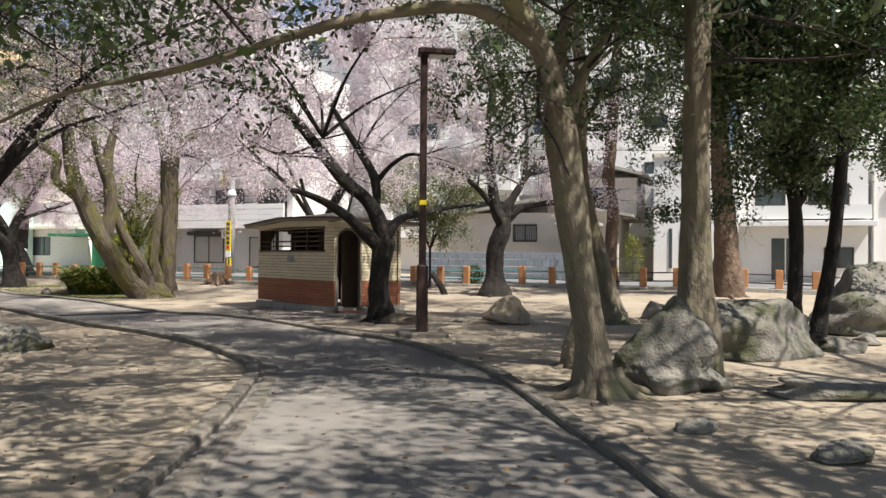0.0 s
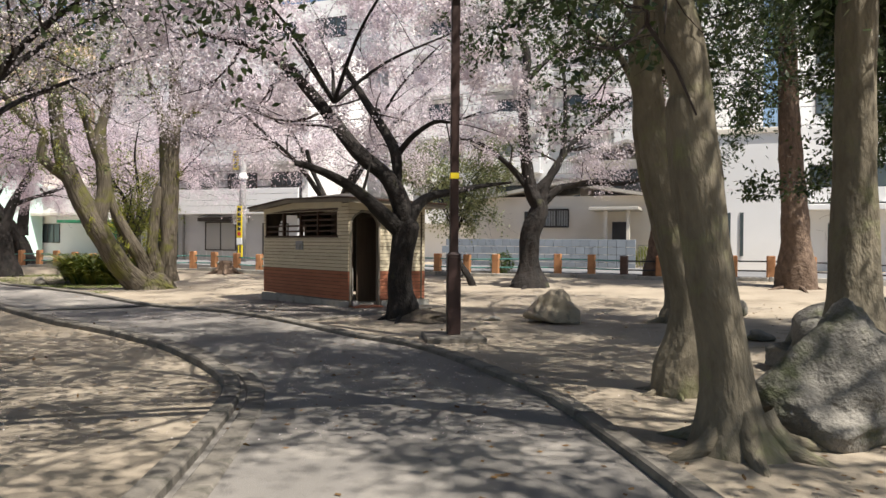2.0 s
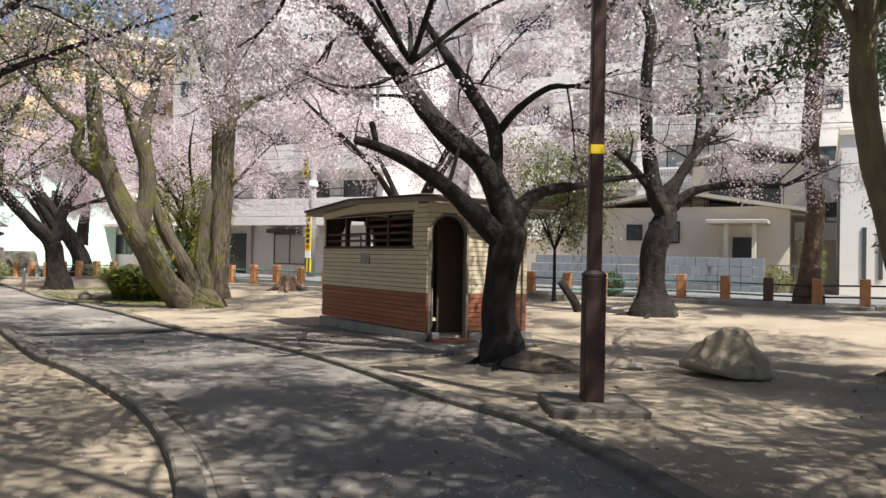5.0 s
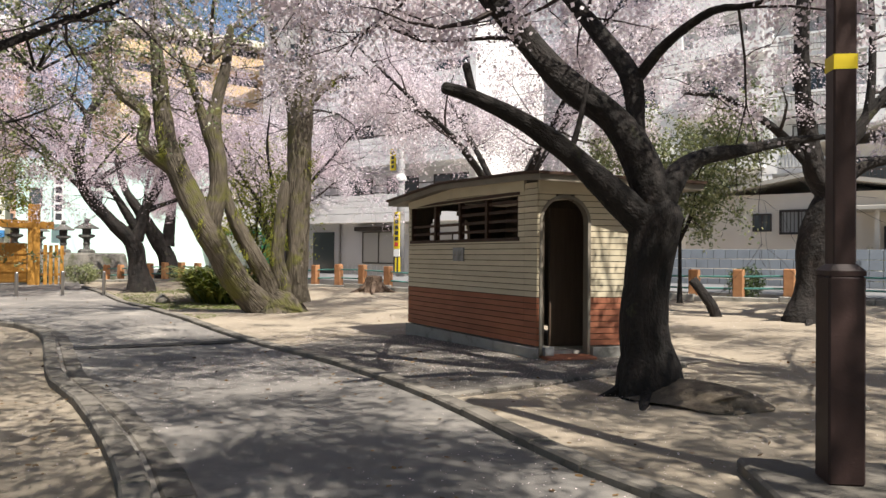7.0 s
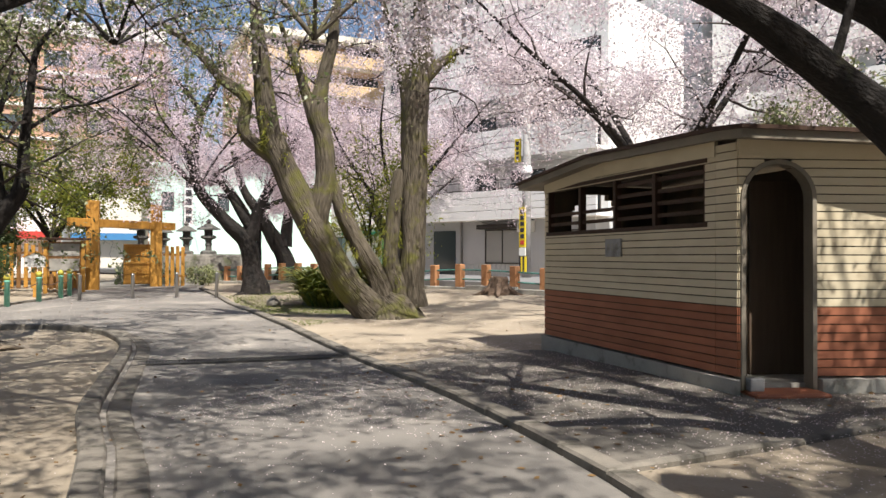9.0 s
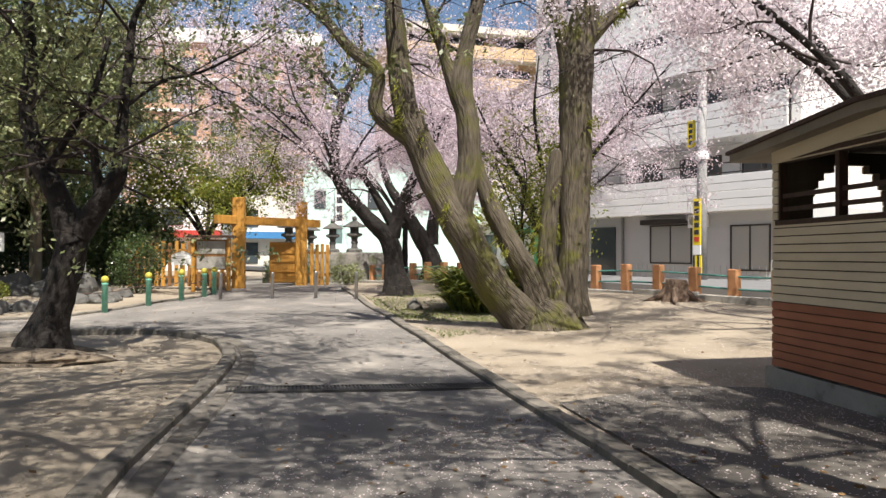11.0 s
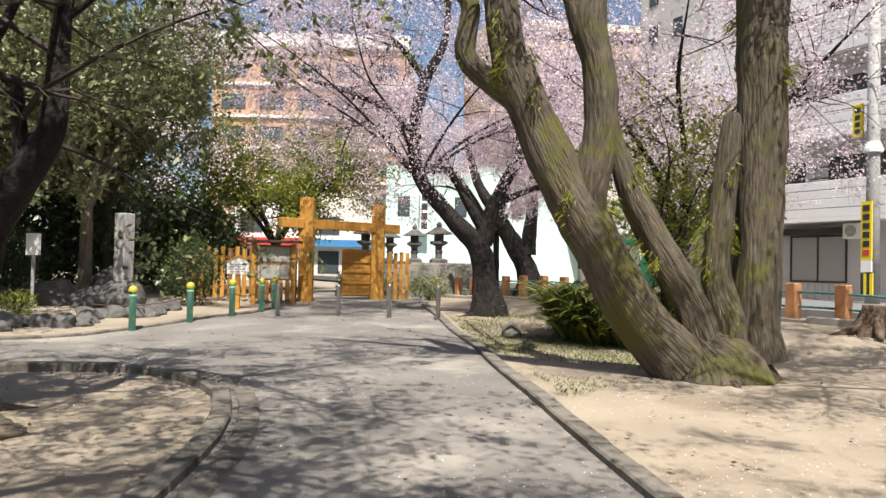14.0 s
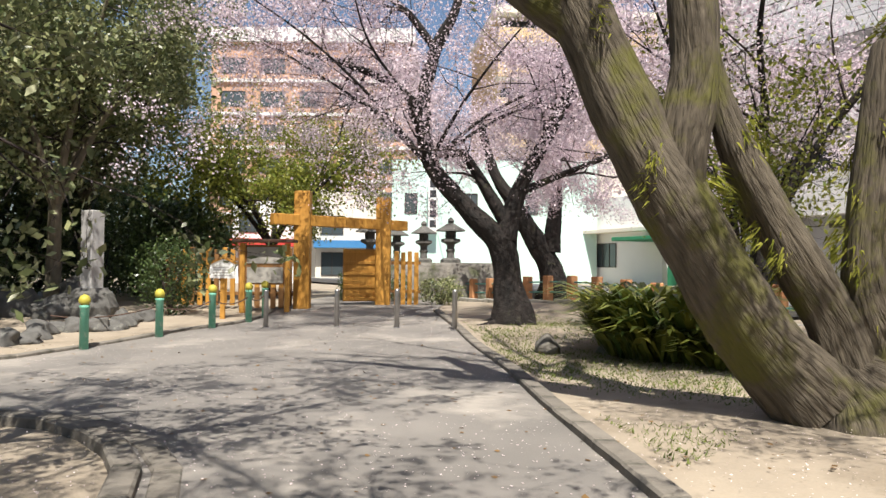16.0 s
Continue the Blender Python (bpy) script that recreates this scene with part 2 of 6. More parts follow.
def lathe(profile, seg=16):
    """A turned solid from (radius, height) pairs."""
    bm = bmesh.new()
    rings = [[bm.verts.new((r * math.cos(a), r * math.sin(a), z)) for a in [2 * math.pi * k / seg for k in range(seg)]] for r, z in profile]
    for p, q in zip(rings, rings[1:]):
        for k in range(seg):
            bm.faces.new((p[k], p[(k + 1) % seg], q[(k + 1) % seg], q[k]))
    bm.faces.new(rings[0][::-1])
    bm.faces.new(rings[-1])
    return bm


def prism(poly, z0, z1):
    """An upright solid over a plan polygon given counter-clockwise."""
    bm = bmesh.new()
    lo = [bm.verts.new((x, y, z0)) for x, y in poly]
    hi = [bm.verts.new((x, y, z1)) for x, y in poly]
    bm.faces.new(lo[::-1])
    bm.faces.new(hi)
    k = len(poly)
    for i in range(k):
        bm.faces.new((lo[i], lo[(i + 1) % k], hi[(i + 1) % k], hi[i]))
    return bm


def quads_mesh(name, verts, per):
    """A mesh of separate faces with `per` corners each, from an array of corners."""
    n = len(verts) // per
    me = bpy.data.meshes.new(name)
    me.vertices.add(n * per)
    me.vertices.foreach_set("co", np.asarray(verts, dtype=np.float32).ravel())
    me.loops.add(n * per)
    me.loops.foreach_set("vertex_index", np.arange(n * per, dtype=np.int32))
    me.polygons.add(n)
    me.polygons.foreach_set("loop_start", np.arange(0, n * per, per, dtype=np.int32))
    me.polygons.foreach_set("loop_total", np.full(n, per, dtype=np.int32))
    me.update(calc_edges=True)
    return me


def leaf_quads(rng, pts, size, aspect=0.6, flat=0.0):
    """Small four-cornered leaves round the given places, turned at random."""
    n = len(pts)
    a = rng.normal(size=(n, 3))
    a[:, 2] *= 1 - flat
    a /= np.linalg.norm(a, axis=1)[:, None] + 1e-9
    b = np.cross(a, rng.normal(size=(n, 3)))
    b[:, 2] *= 1 - flat
    b /= np.linalg.norm(b, axis=1)[:, None] + 1e-9
    s = size * rng.uniform(0.6, 1.35, size=(n, 1))
    a, b = a * s * 0.5, b * s * 0.5 * aspect
    v = np.stack([pts - a, pts + b - a * 0.1, pts + a, pts - b + a * 0.1], axis=1)
    return v.reshape(-1, 3)


def spline(pts, step):
    """A smooth run through control rows (x, y, z, r)."""
    p = np.array(pts, dtype=float)
    if len(p) < 3:
        p = np.vstack([p[0], (p[0] + p[-1]) / 2, p[-1]])
    q = np.vstack([2 * p[0] - p[1], p, 2 * p[-1] - p[-2]])
    out = []
    for i in range(1, len(q) - 2):
        k = max(2, int(np.linalg.norm(q[i + 1, :3] - q[i, :3]) / step))
        for t in np.arange(k) / k:
            out.append(0.5 * (2 * q[i] + (q[i + 1] - q[i - 1]) * t + (2 * q[i - 1] - 5 * q[i] + 4 * q[i + 1] - q[i + 2]) * t * t + (3 * q[i] - q[i - 1] - 3 * q[i + 1] + q[i + 2]) * t ** 3))
    out.append(q[-2])
    return np.array(out)


class Tubes:
    """Gathers round branches into one mesh."""

    def __init__(self):
        self.v, self.f, self.g = [], [], []

    def add(self, rows, seg, knots=0.0, rng=None):
        c = rows[:, :3]
        d = np.gradient(c, axis=0)
        d /= np.linalg.norm(d, axis=1)[:, None] + 1e-9
        ref = np.array([0.31, 0.17, 0.93]) if abs(d[0, 2]) < 0.8 else np.array([0.95, 0.3, 0.05])
        s = np.cross(d, ref)
        s /= np.linalg.norm(s, axis=1)[:, None] + 1e-9
        t = np.cross(d, s)
        ang = np.arange(seg) * 2 * np.pi / seg
        rad = np.repeat(np.maximum(rows[:, 3], 0.002)[:, None], seg, axis=1)
        if knots:
            ph = rng.uniform(0, 6.28, 4)
            zz = np.arange(len(rows))[:, None]
            rad = rad * (1 + knots * (np.sin(ang * 3 + ph[0] + zz * 0.22) * 0.5 + np.sin(ang * 5 + ph[1] - zz * 0.31) * 0.35 + np.sin(zz * 0.9 + ph[2]) * 0.35 + rng.normal(size=rad.shape) * 0.22))
            if seg >= 40:
                rad = rad * (1 + 0.022 * np.sin(ang * 13 + ph[3] + np.sin(zz * 0.5 + ang * 2) * 1.6))
        ring = c[:, None, :] + rad[:, :, None] * (np.cos(ang)[None, :, None] * s[:, None, :] + np.sin(ang)[None, :, None] * t[:, None, :])
        run = np.cumsum(np.r_[0, np.linalg.norm(np.diff(c, axis=0), axis=1)]) + len(self.v) * 0.37
        wide = float(rows[:, 3].mean())
        self.g.extend(np.stack([np.broadcast_to(np.cos(ang) * wide, rad.shape), np.broadcast_to(np.sin(ang) * wide, rad.shape), np.broadcast_to(run[:, None], rad.shape)], axis=2).reshape(-1, 3).tolist())
        o = len(self.v)
        self.v.extend(ring.reshape(-1, 3).tolist())
        for i in range(len(rows) - 1):
            for k in range(seg):
                a, b = o + i * seg + k, o + i * seg + (k + 1) % seg
                self.f.append((a, b, b + seg, a + seg))
        e = o + (len(rows) - 1) * seg
        self.f.append(tuple(range(e, e + seg)))

    def mesh(self, name):
        me = data_mesh(name, self.v, self.f)
        me.attributes.new("along_limb", "FLOAT_VECTOR", "POINT").data.foreach_set("vector", np.array(self.g, dtype=np.float32).ravel())
        return me


def height(x, y):
    """The gently uneven ground."""
    d2 = (LAND[:, 0] - x) ** 2 + (LAND[:, 1] - y) ** 2
    w = 1 / (d2 + 4) ** 1.5
    return float((w * LAND[:, 2]).sum() / w.sum())


LAND = np.array([(0.7, 0, 0.0), (1.5, 8.6, 0.05), (-0.4, 13.8, 0.0), (-3.5, 12.4, -0.12), (-1.4, 14.4, -0.06), (-2.6, 19.5, 0.0), (-8.2, 21.1, -0.22),
                 (-14, 29, -0.16), (-16, 29.6, -0.2), (-22, 24, -0.27), (-19, 32.4, 0), (-23, 28.7, -0.14), (-27, 35, 0.02), (1.9, 16.7, 0),
                 (-10.5, 25.7, -0.08), (-8, 14, -0.12), (3, 28.4, 0.42), (-3, 30.5, 0.4), (-11.5, 33.6, 0.35), (9, 26.2, 0.42), (-20, 36.5, 0.3),
                 (1.7, 24.6, 0.18), (0, 42, 0.42), (-25, 52, 0.42), (20, 36, 0.42), (8, 18, 0.1), (-5, 23.5, -0.05)])


# ---- limbs of the trees: (x, y, z, radius) from each foot ----
LIMBS_CUT_CHERRY = [
    [(-0.14, -0.04, 0.19, 0.358), (-0.17, -0.04, 0.40, 0.289), (-0.20, -0.05, 0.81, 0.266), (-0.14, -0.04, 1.38, 0.272), (-0.06, -0.02, 1.85, 0.289)],
    [(-0.15, -0.04, 1.30, 0.17), (-0.17, -0.05, 1.70, 0.215), (-0.48, -0.13, 2.02, 0.185), (-0.88, -0.23, 2.39, 0.144), (-1.34, -0.66, 2.71, 0.111), (-1.76, -1.08, 2.89, 0.080), (-1.98, -1.34, 2.93, 0.062)],
    [(-1.77, -1.08, 2.89, 0.048), (-1.84, -1.10, 3.19, 0.048)],
    [(-0.12, -0.03, 1.35, 0.19), (-0.10, -0.01, 1.95, 0.24), (-0.43, 0.09, 2.75, 0.196), (-1.03, 0.14, 3.27, 0.183), (-1.48, 0.23, 3.81, 0.162), (-1.88, 0.34, 4.32, 0.147), (-2.55, 0.35, 5.05, 0.111), (-3.30, 0.15, 5.45, 0.079), (-4.30, -0.12, 5.65, 0.046)],
    [(-0.27, 0.14, 2.69, 0.107), (-0.35, 0.42, 3.36, 0.136), (-0.71, 0.85, 4.01, 0.118), (-1.06, 1.17, 4.54, 0.103), (-1.62, 1.64, 5.41, 0.066)],
    [(-0.32, 0.43, 3.30, 0.080), (0.02, 0.32, 3.68, 0.066), (0.46, 0.12, 3.93, 0.052), (0.83, -0.09, 3.90, 0.033), (1.38, -0.26, 4.07, 0.016)],
    [(-0.10, -0.02, 1.55, 0.14), (0.03, 0.02, 2.08, 0.155), (0.32, 0.39, 2.44, 0.114), (0.83, 0.84, 2.59, 0.087), (1.44, 1.30, 2.75, 0.058), (2.09, 1.58, 2.85, 0.033)],
    [(-0.93, -0.24, 2.48, 0.040), (-0.85, -0.22, 2.77, 0.035), (-0.77, -0.20, 3.17, 0.023)],
]
LIMBS_FENCE_CHERRY = [
    [(0.08, 0.01, 0.02, 0.572), (0.07, 0.01, 0.77, 0.354), (0.12, 0.02, 1.58, 0.368), (0.38, 0.06, 2.41, 0.327), (0.10, 0.02, 2.95, 0.245), (-0.12, -0.02, 4.45, 0.177), (-0.14, -0.02, 5.82, 0.163), (-0.06, -0.01, 7.06, 0.150), (-0.43, -0.07, 7.88, 0.123), (-0.79, -0.13, 8.97, 0.082)],
    [(0.38, 0.06, 2.41, 0.272), (0.57, 0.09, 3.09, 0.163), (1.03, 0.17, 3.92, 0.123), (1.70, 0.28, 4.69, 0.109), (2.50, 0.41, 5.32, 0.082), (3.17, 0.52, 5.88, 0.041)],
    [(0.45, 0.07, 2.54, 0.191), (1.05, 0.17, 3.03, 0.123), (2.12, 0.35, 3.19, 0.095), (3.20, 0.52, 3.21, 0.068), (3.87, 0.63, 3.57, 0.041)],
    [(0.17, 0.03, 2.81, 0.163), (1.03, 0.17, 3.92, 0.109), (1.15, 0.19, 5.84, 0.068), (1.00, 0.16, 7.08, 0.054)],
    [(-0.07, -0.01, 6.23, 0.109), (0.46, 0.08, 6.79, 0.082), (1.26, 0.21, 7.50, 0.054)],
    [(0.08, 0.01, 2.95, 0.136), (-0.65, -0.11, 3.75, 0.095), (-1.53, -0.25, 4.35, 0.068), (-2.34, -0.38, 4.47, 0.041)],
]
LIMBS_MOSSY = [
    [(0.1, 0.08, -0.03, 0.72), (0.0, 0.0, 0.3, 0.5), (-0.1, -0.1, 0.5, 0.25)],
    [(-0.25, -0.22, 0.12, 0.460), (-0.70, -0.61, 0.78, 0.402), (-1.15, -1.00, 1.78, 0.385), (-1.47, -1.28, 2.53, 0.368), (-1.73, -1.51, 3.28, 0.335), (-1.96, -1.71, 4.03, 0.285), (-2.07, -1.80, 4.79, 0.251), (-2.14, -1.86, 5.64, 0.218), (-2.21, -1.93, 6.58, 0.151), (-2.29, -1.99, 7.51, 0.084)],
    [(-1.66, -1.45, 3.0, 0.2), (-1.80, -1.57, 3.44, 0.234), (-2.18, -1.90, 3.77, 0.184), (-2.41, -2.10, 4.11, 0.167), (-2.38, -2.08, 4.79, 0.151), (-2.77, -2.41, 5.20, 0.134), (-3.16, -2.75, 5.79, 0.100), (-3.68, -3.20, 6.29, 0.050)],
    [(-1.12, -0.98, 1.65, 0.22), (-1.17, -1.02, 2.28, 0.275), (-1.07, -0.93, 3.12, 0.268), (-1.11, -0.96, 3.97, 0.251), (-1.21, -1.05, 4.56, 0.268), (-1.12, -0.97, 5.32, 0.184), (-0.97, -0.84, 6.17, 0.151), (-0.88, -0.77, 7.20, 0.100)],
    [(-1.24, -1.08, 4.39, 0.201), (-1.37, -1.19, 4.89, 0.151), (-1.57, -1.37, 5.65, 0.100), (-1.83, -1.59, 6.50, 0.059)],
    [(-0.13, -0.11, 0.79, 0.285), (-0.45, -0.39, 1.54, 0.251), (-0.78, -0.68, 2.37, 0.201), (-0.94, -0.82, 3.04, 0.117), (-0.98, -0.85, 3.63, 0.067)],
    [(0.47, 0.41, 0.22, 0.418), (0.44, 0.38, 0.80, 0.352), (0.46, 0.40, 1.98, 0.335), (0.48, 0.42, 3.24, 0.352), (0.48, 0.42, 4.34, 0.368), (0.50, 0.44, 5.18, 0.368), (0.62, 0.54, 6.21, 0.285), (0.58, 0.51, 7.40, 0.184), (0.64, 0.56, 8.43, 0.100)],
    [(0.41, 0.36, 4.84, 0.251), (0.28, 0.24, 5.60, 0.184), (0.08, 0.07, 6.45, 0.117), (-0.12, -0.10, 7.30, 0.067)],
    [(0.60, 0.52, 5.44, 0.201), (0.98, 0.85, 5.96, 0.134), (1.48, 1.29, 6.40, 0.075)],
    [(0.19, 0.16, 0.63, 0.335), (0.05, 0.05, 1.30, 0.218), (0.14, 0.12, 2.56, 0.184), (0.20, 0.17, 3.32, 0.134)],
]
LIMBS_GATE_CHERRY = [
    [(0.13, 0.12, 0.09, 0.522), (0.06, 0.06, 0.74, 0.391), (-0.06, -0.05, 1.75, 0.348), (-0.65, -0.61, 2.60, 0.261), (-1.25, -1.16, 3.60, 0.217), (-1.38, -1.28, 4.91, 0.188), (-1.19, -1.10, 6.24, 0.174), (-0.83, -0.77, 7.28, 0.116), (-0.75, -0.69, 8.75, 0.072)],
    [(-0.01, -0.00, 1.89, 0.319), (0.24, 0.23, 3.06, 0.203), (0.76, 0.71, 4.39, 0.159), (1.17, 1.09, 5.57, 0.116), (1.64, 1.52, 6.46, 0.072)],
    [(-1.27, -1.18, 4.62, 0.145), (-1.87, -1.74, 5.41, 0.130), (-2.73, -2.54, 5.90, 0.087), (-3.49, -3.24, 6.17, 0.058)],
    [(-0.01, -0.01, 2.33, 0.203), (-0.67, -0.62, 3.76, 0.116), (-0.99, -0.92, 3.76, 0.087)],
    [(-1.19, -1.10, 6.24, 0.116), (-1.79, -1.66, 7.25, 0.087), (-2.66, -2.47, 7.81, 0.058)],
    [(0.19, 0.18, 2.92, 0.130), (0.93, 0.87, 3.37, 0.087), (1.78, 1.65, 3.83, 0.058)],
]
LIMBS_GATE_CHERRY_BACK = [
    [(0.40, 0.37, 0.11, 0.624), (0.31, 0.29, 0.98, 0.429), (-0.06, -0.05, 1.95, 0.390), (-0.57, -0.53, 3.11, 0.273), (-1.02, -0.94, 4.07, 0.195), (-1.33, -1.23, 5.64, 0.117)],
    [(0.31, 0.28, 1.57, 0.351), (0.43, 0.40, 3.13, 0.234), (0.48, 0.45, 4.70, 0.156), (0.96, 0.89, 6.29, 0.098)],
    [(-0.28, -0.26, 2.53, 0.176), (-0.99, -0.92, 2.31, 0.117)],
]
LIMBS_TWIN = [
    [(0.02, 0.00, -0.13, 0.382), (-0.04, -0.00, 0.15, 0.244), (-0.09, -0.00, 0.61, 0.204), (-0.20, -0.00, 1.22, 0.193), (-0.30, -0.00, 1.88, 0.204), (-0.38, -0.01, 2.44, 0.183)],
    [(-0.30, -0.00, 1.98, 0.183), (-0.38, -0.01, 2.64, 0.173), (-0.54, -0.01, 3.35, 0.153), (-0.72, -0.01, 3.86, 0.132), (-1.08, -0.02, 4.57, 0.092), (-1.49, -0.02, 5.18, 0.051)],
    [(0.04, 0.00, 0.10, 0.224), (0.14, 0.00, 0.82, 0.183), (-0.02, -0.00, 1.63, 0.173), (-0.15, -0.00, 2.24, 0.173), (-0.26, -0.00, 2.90, 0.173), (-0.31, -0.01, 3.56, 0.153), (-0.22, -0.00, 4.37, 0.112), (-0.07, -0.00, 5.19, 0.061)],
    [(-0.16, -0.00, 3.15, 0.122), (0.04, 0.00, 3.87, 0.092), (0.44, 0.01, 4.58, 0.051)],
]
LIMBS_LEANING = [
    [(-0.10, -0.00, 0.10, 0.411), (-0.15, -0.01, 0.51, 0.247), (-0.43, -0.02, 1.64, 0.206), (-0.75, -0.03, 2.87, 0.185), (-0.87, -0.03, 3.89, 0.185), (-0.83, -0.03, 5.33, 0.154), (-0.96, -0.03, 6.96, 0.123), (-1.08, -0.04, 8.49, 0.072)],
    [(-0.82, -0.03, 4.10, 0.093), (-1.34, -0.05, 5.12, 0.072), (-2.07, -0.07, 5.62, 0.041)],
    [(-0.84, -0.03, 4.41, 0.093), (-0.32, -0.01, 5.33, 0.072), (0.28, 0.01, 5.95, 0.041)],
]
LIMBS_TALL = [
    [(0.24, -0.00, 0.53, 0.313), (0.24, -0.00, 0.89, 0.256), (0.23, -0.00, 1.88, 0.213), (0.23, -0.00, 2.95, 0.192), (0.24, -0.00, 4.02, 0.185), (0.22, -0.00, 5.02, 0.171), (0.13, -0.00, 6.17, 0.114), (-0.02, 0.00, 7.25, 0.064)],
    [(0.24, -0.00, 4.31, 0.099), (0.70, -0.00, 5.03, 0.071), (1.34, -0.00, 5.61, 0.043)],
]
LIMBS_SLIM_A = [
    [(0.09, -0.00, -0.06, 0.230), (0.19, -0.00, 0.46, 0.153), (0.42, -0.00, 1.71, 0.125), (0.58, -0.00, 3.34, 0.115), (0.75, -0.00, 4.50, 0.105), (0.98, -0.00, 5.65, 0.086), (1.13, -0.00, 6.91, 0.057)],
    [(0.65, -0.00, 4.01, 0.067), (0.17, -0.00, 4.78, 0.048), (-0.31, 0.00, 5.74, 0.029)],
]
LIMBS_SLIM_B = [
    [(0.02, -0.00, 0.00, 0.238), (0.02, -0.00, 0.65, 0.162), (0.07, -0.00, 1.73, 0.151), (0.01, -0.00, 2.71, 0.141), (-0.21, 0.00, 3.57, 0.130), (-0.48, 0.00, 4.76, 0.119), (-0.70, 0.00, 6.28, 0.097), (-0.82, 0.00, 7.81, 0.054)],
    [(0.05, -0.00, 2.49, 0.119), (0.50, -0.00, 3.14, 0.087), (1.04, -0.00, 3.58, 0.054), (1.69, -0.00, 4.02, 0.032)],
]
LIMBS_PLATED = [
    [(0.61, -0.00, 0.42, 0.556), (0.53, -0.00, 1.68, 0.445), (0.37, -0.00, 4.09, 0.352), (0.27, -0.00, 6.32, 0.297), (0.20, -0.00, 8.56, 0.241), (0.25, -0.00, 10.80, 0.148)],
]
LIMBS_ISLAND = [
    [(0.03, 0.03, -0.00, 0.417), (0.09, 0.08, 0.37, 0.278), (0.22, 0.20, 1.01, 0.240), (0.33, 0.29, 1.58, 0.240)],
    [(0.33, 0.29, 1.51, 0.240), (0.18, 0.15, 2.14, 0.190), (-0.02, -0.02, 2.65, 0.152), (-0.13, -0.12, 3.28, 0.126), (-0.10, -0.09, 4.05, 0.101), (-0.17, -0.15, 4.95, 0.063)],
    [(0.38, 0.33, 1.64, 0.215), (0.61, 0.53, 2.09, 0.164), (0.77, 0.67, 2.47, 0.139), (0.80, 0.70, 3.24, 0.095), (0.86, 0.75, 3.94, 0.076), (0.94, 0.82, 4.71, 0.051), (1.32, 1.15, 5.37, 0.025)],
    [(0.58, 0.51, 2.15, 0.076), (0.52, 0.46, 2.79, 0.070), (0.45, 0.39, 2.88, 0.057)],
    [(0.81, 0.71, 3.37, 0.038), (1.20, 1.05, 3.76, 0.032), (1.58, 1.38, 3.89, 0.025), (2.06, 1.79, 4.22, 0.019)],
    [(0.07, 0.06, 2.52, 0.063), (0.49, 0.42, 3.49, 0.051), (0.66, 0.58, 4.32, 0.038)],
]
LIMBS_PINE = [
    [(-0.34, -0.06, 0.17, 0.393), (-0.30, -0.05, 1.38, 0.287), (-0.21, -0.03, 2.89, 0.272), (-0.37, -0.06, 4.10, 0.257), (-0.31, -0.05, 5.62, 0.272), (-0.18, -0.03, 7.45, 0.242), (-0.05, -0.01, 9.60, 0.181), (-0.07, -0.01, 11.74, 0.091)],
]


# ---- ground, path, kerbs ----
def axis(lo, hi, step, far):
    mid = list(np.arange(lo, hi + 0.01, step))
    ext = [step * 1.6 ** k for k in range(1, 18)]
    a = np.cumsum(ext)
    a = a[a < far]
    return np.array([lo - v for v in a[::-1]] + mid + [hi + v for v in a])


gx, gy = axis(-34, 16, 0.5, 900), axis(-8, 48, 0.5, 900)
gv = [(x, y, height(x, y) + (0.012 * noise.noise((x * 0.9, y * 0.9, 0)) - 0.012 if -40 < x < 20 and -10 < y < 50 else 0)) for y in gy for x in gx]
nx = len(gx)
gf = [(j * nx + i, j * nx + i + 1, (j + 1) * nx + i + 1, (j + 1) * nx + i) for j in range(len(gy) - 1) for i in range(nx - 1)]
ground = placed("ground", data_mesh("ground", gv, gf), M_SOIL, smooth=True)
tagged(ground, "pale sandy soil of a park under trees", "ground", kind="structure")

RIGHT = [(2.1, -8), (1.9, 0), (1.45, 4.6), (1.15, 6.2), (0.9, 7.8), (0.45, 10), (-0.7, 12.9), (-2.0, 14.45), (-3.4, 16.25), (-5.05, 18), (-8.0, 20.95), (-10.3, 22.9), (-12.8, 25.1), (-15.2, 27.4), (-18.6, 30.3), (-22.5, 33.6)]
LEFT = [(-1.6, -8), (-1.75, 2), (-1.9, 4.5), (-2.0, 6.3), (-2.2, 8), (-2.5, 9.7), (-3.1, 11.2), (-4.5, 13.2), (-6.6, 15.25), (-8, 16.4), (-9.6, 18.05), (-11.6, 20.1), (-12.9, 21.05), (-13.9, 21.5), (-15.2, 21.55), (-16.3, 20.9), (-17.2, 19.2), (-18.2, 16), (-20, 11)]
OUTER = [(-25, 11), (-21.6, 19), (-21.3, 22.4), (-22.2, 24.2), (-23, 26), (-24, 28.4), (-25.6, 30.3), (-27.2, 31.6), (-36, 42), (-31, 44)]


def smooth_line(pts, step):
    return [tuple(r[:2]) for r in spline([(x, y, 0, 0) for x, y in pts], step)]


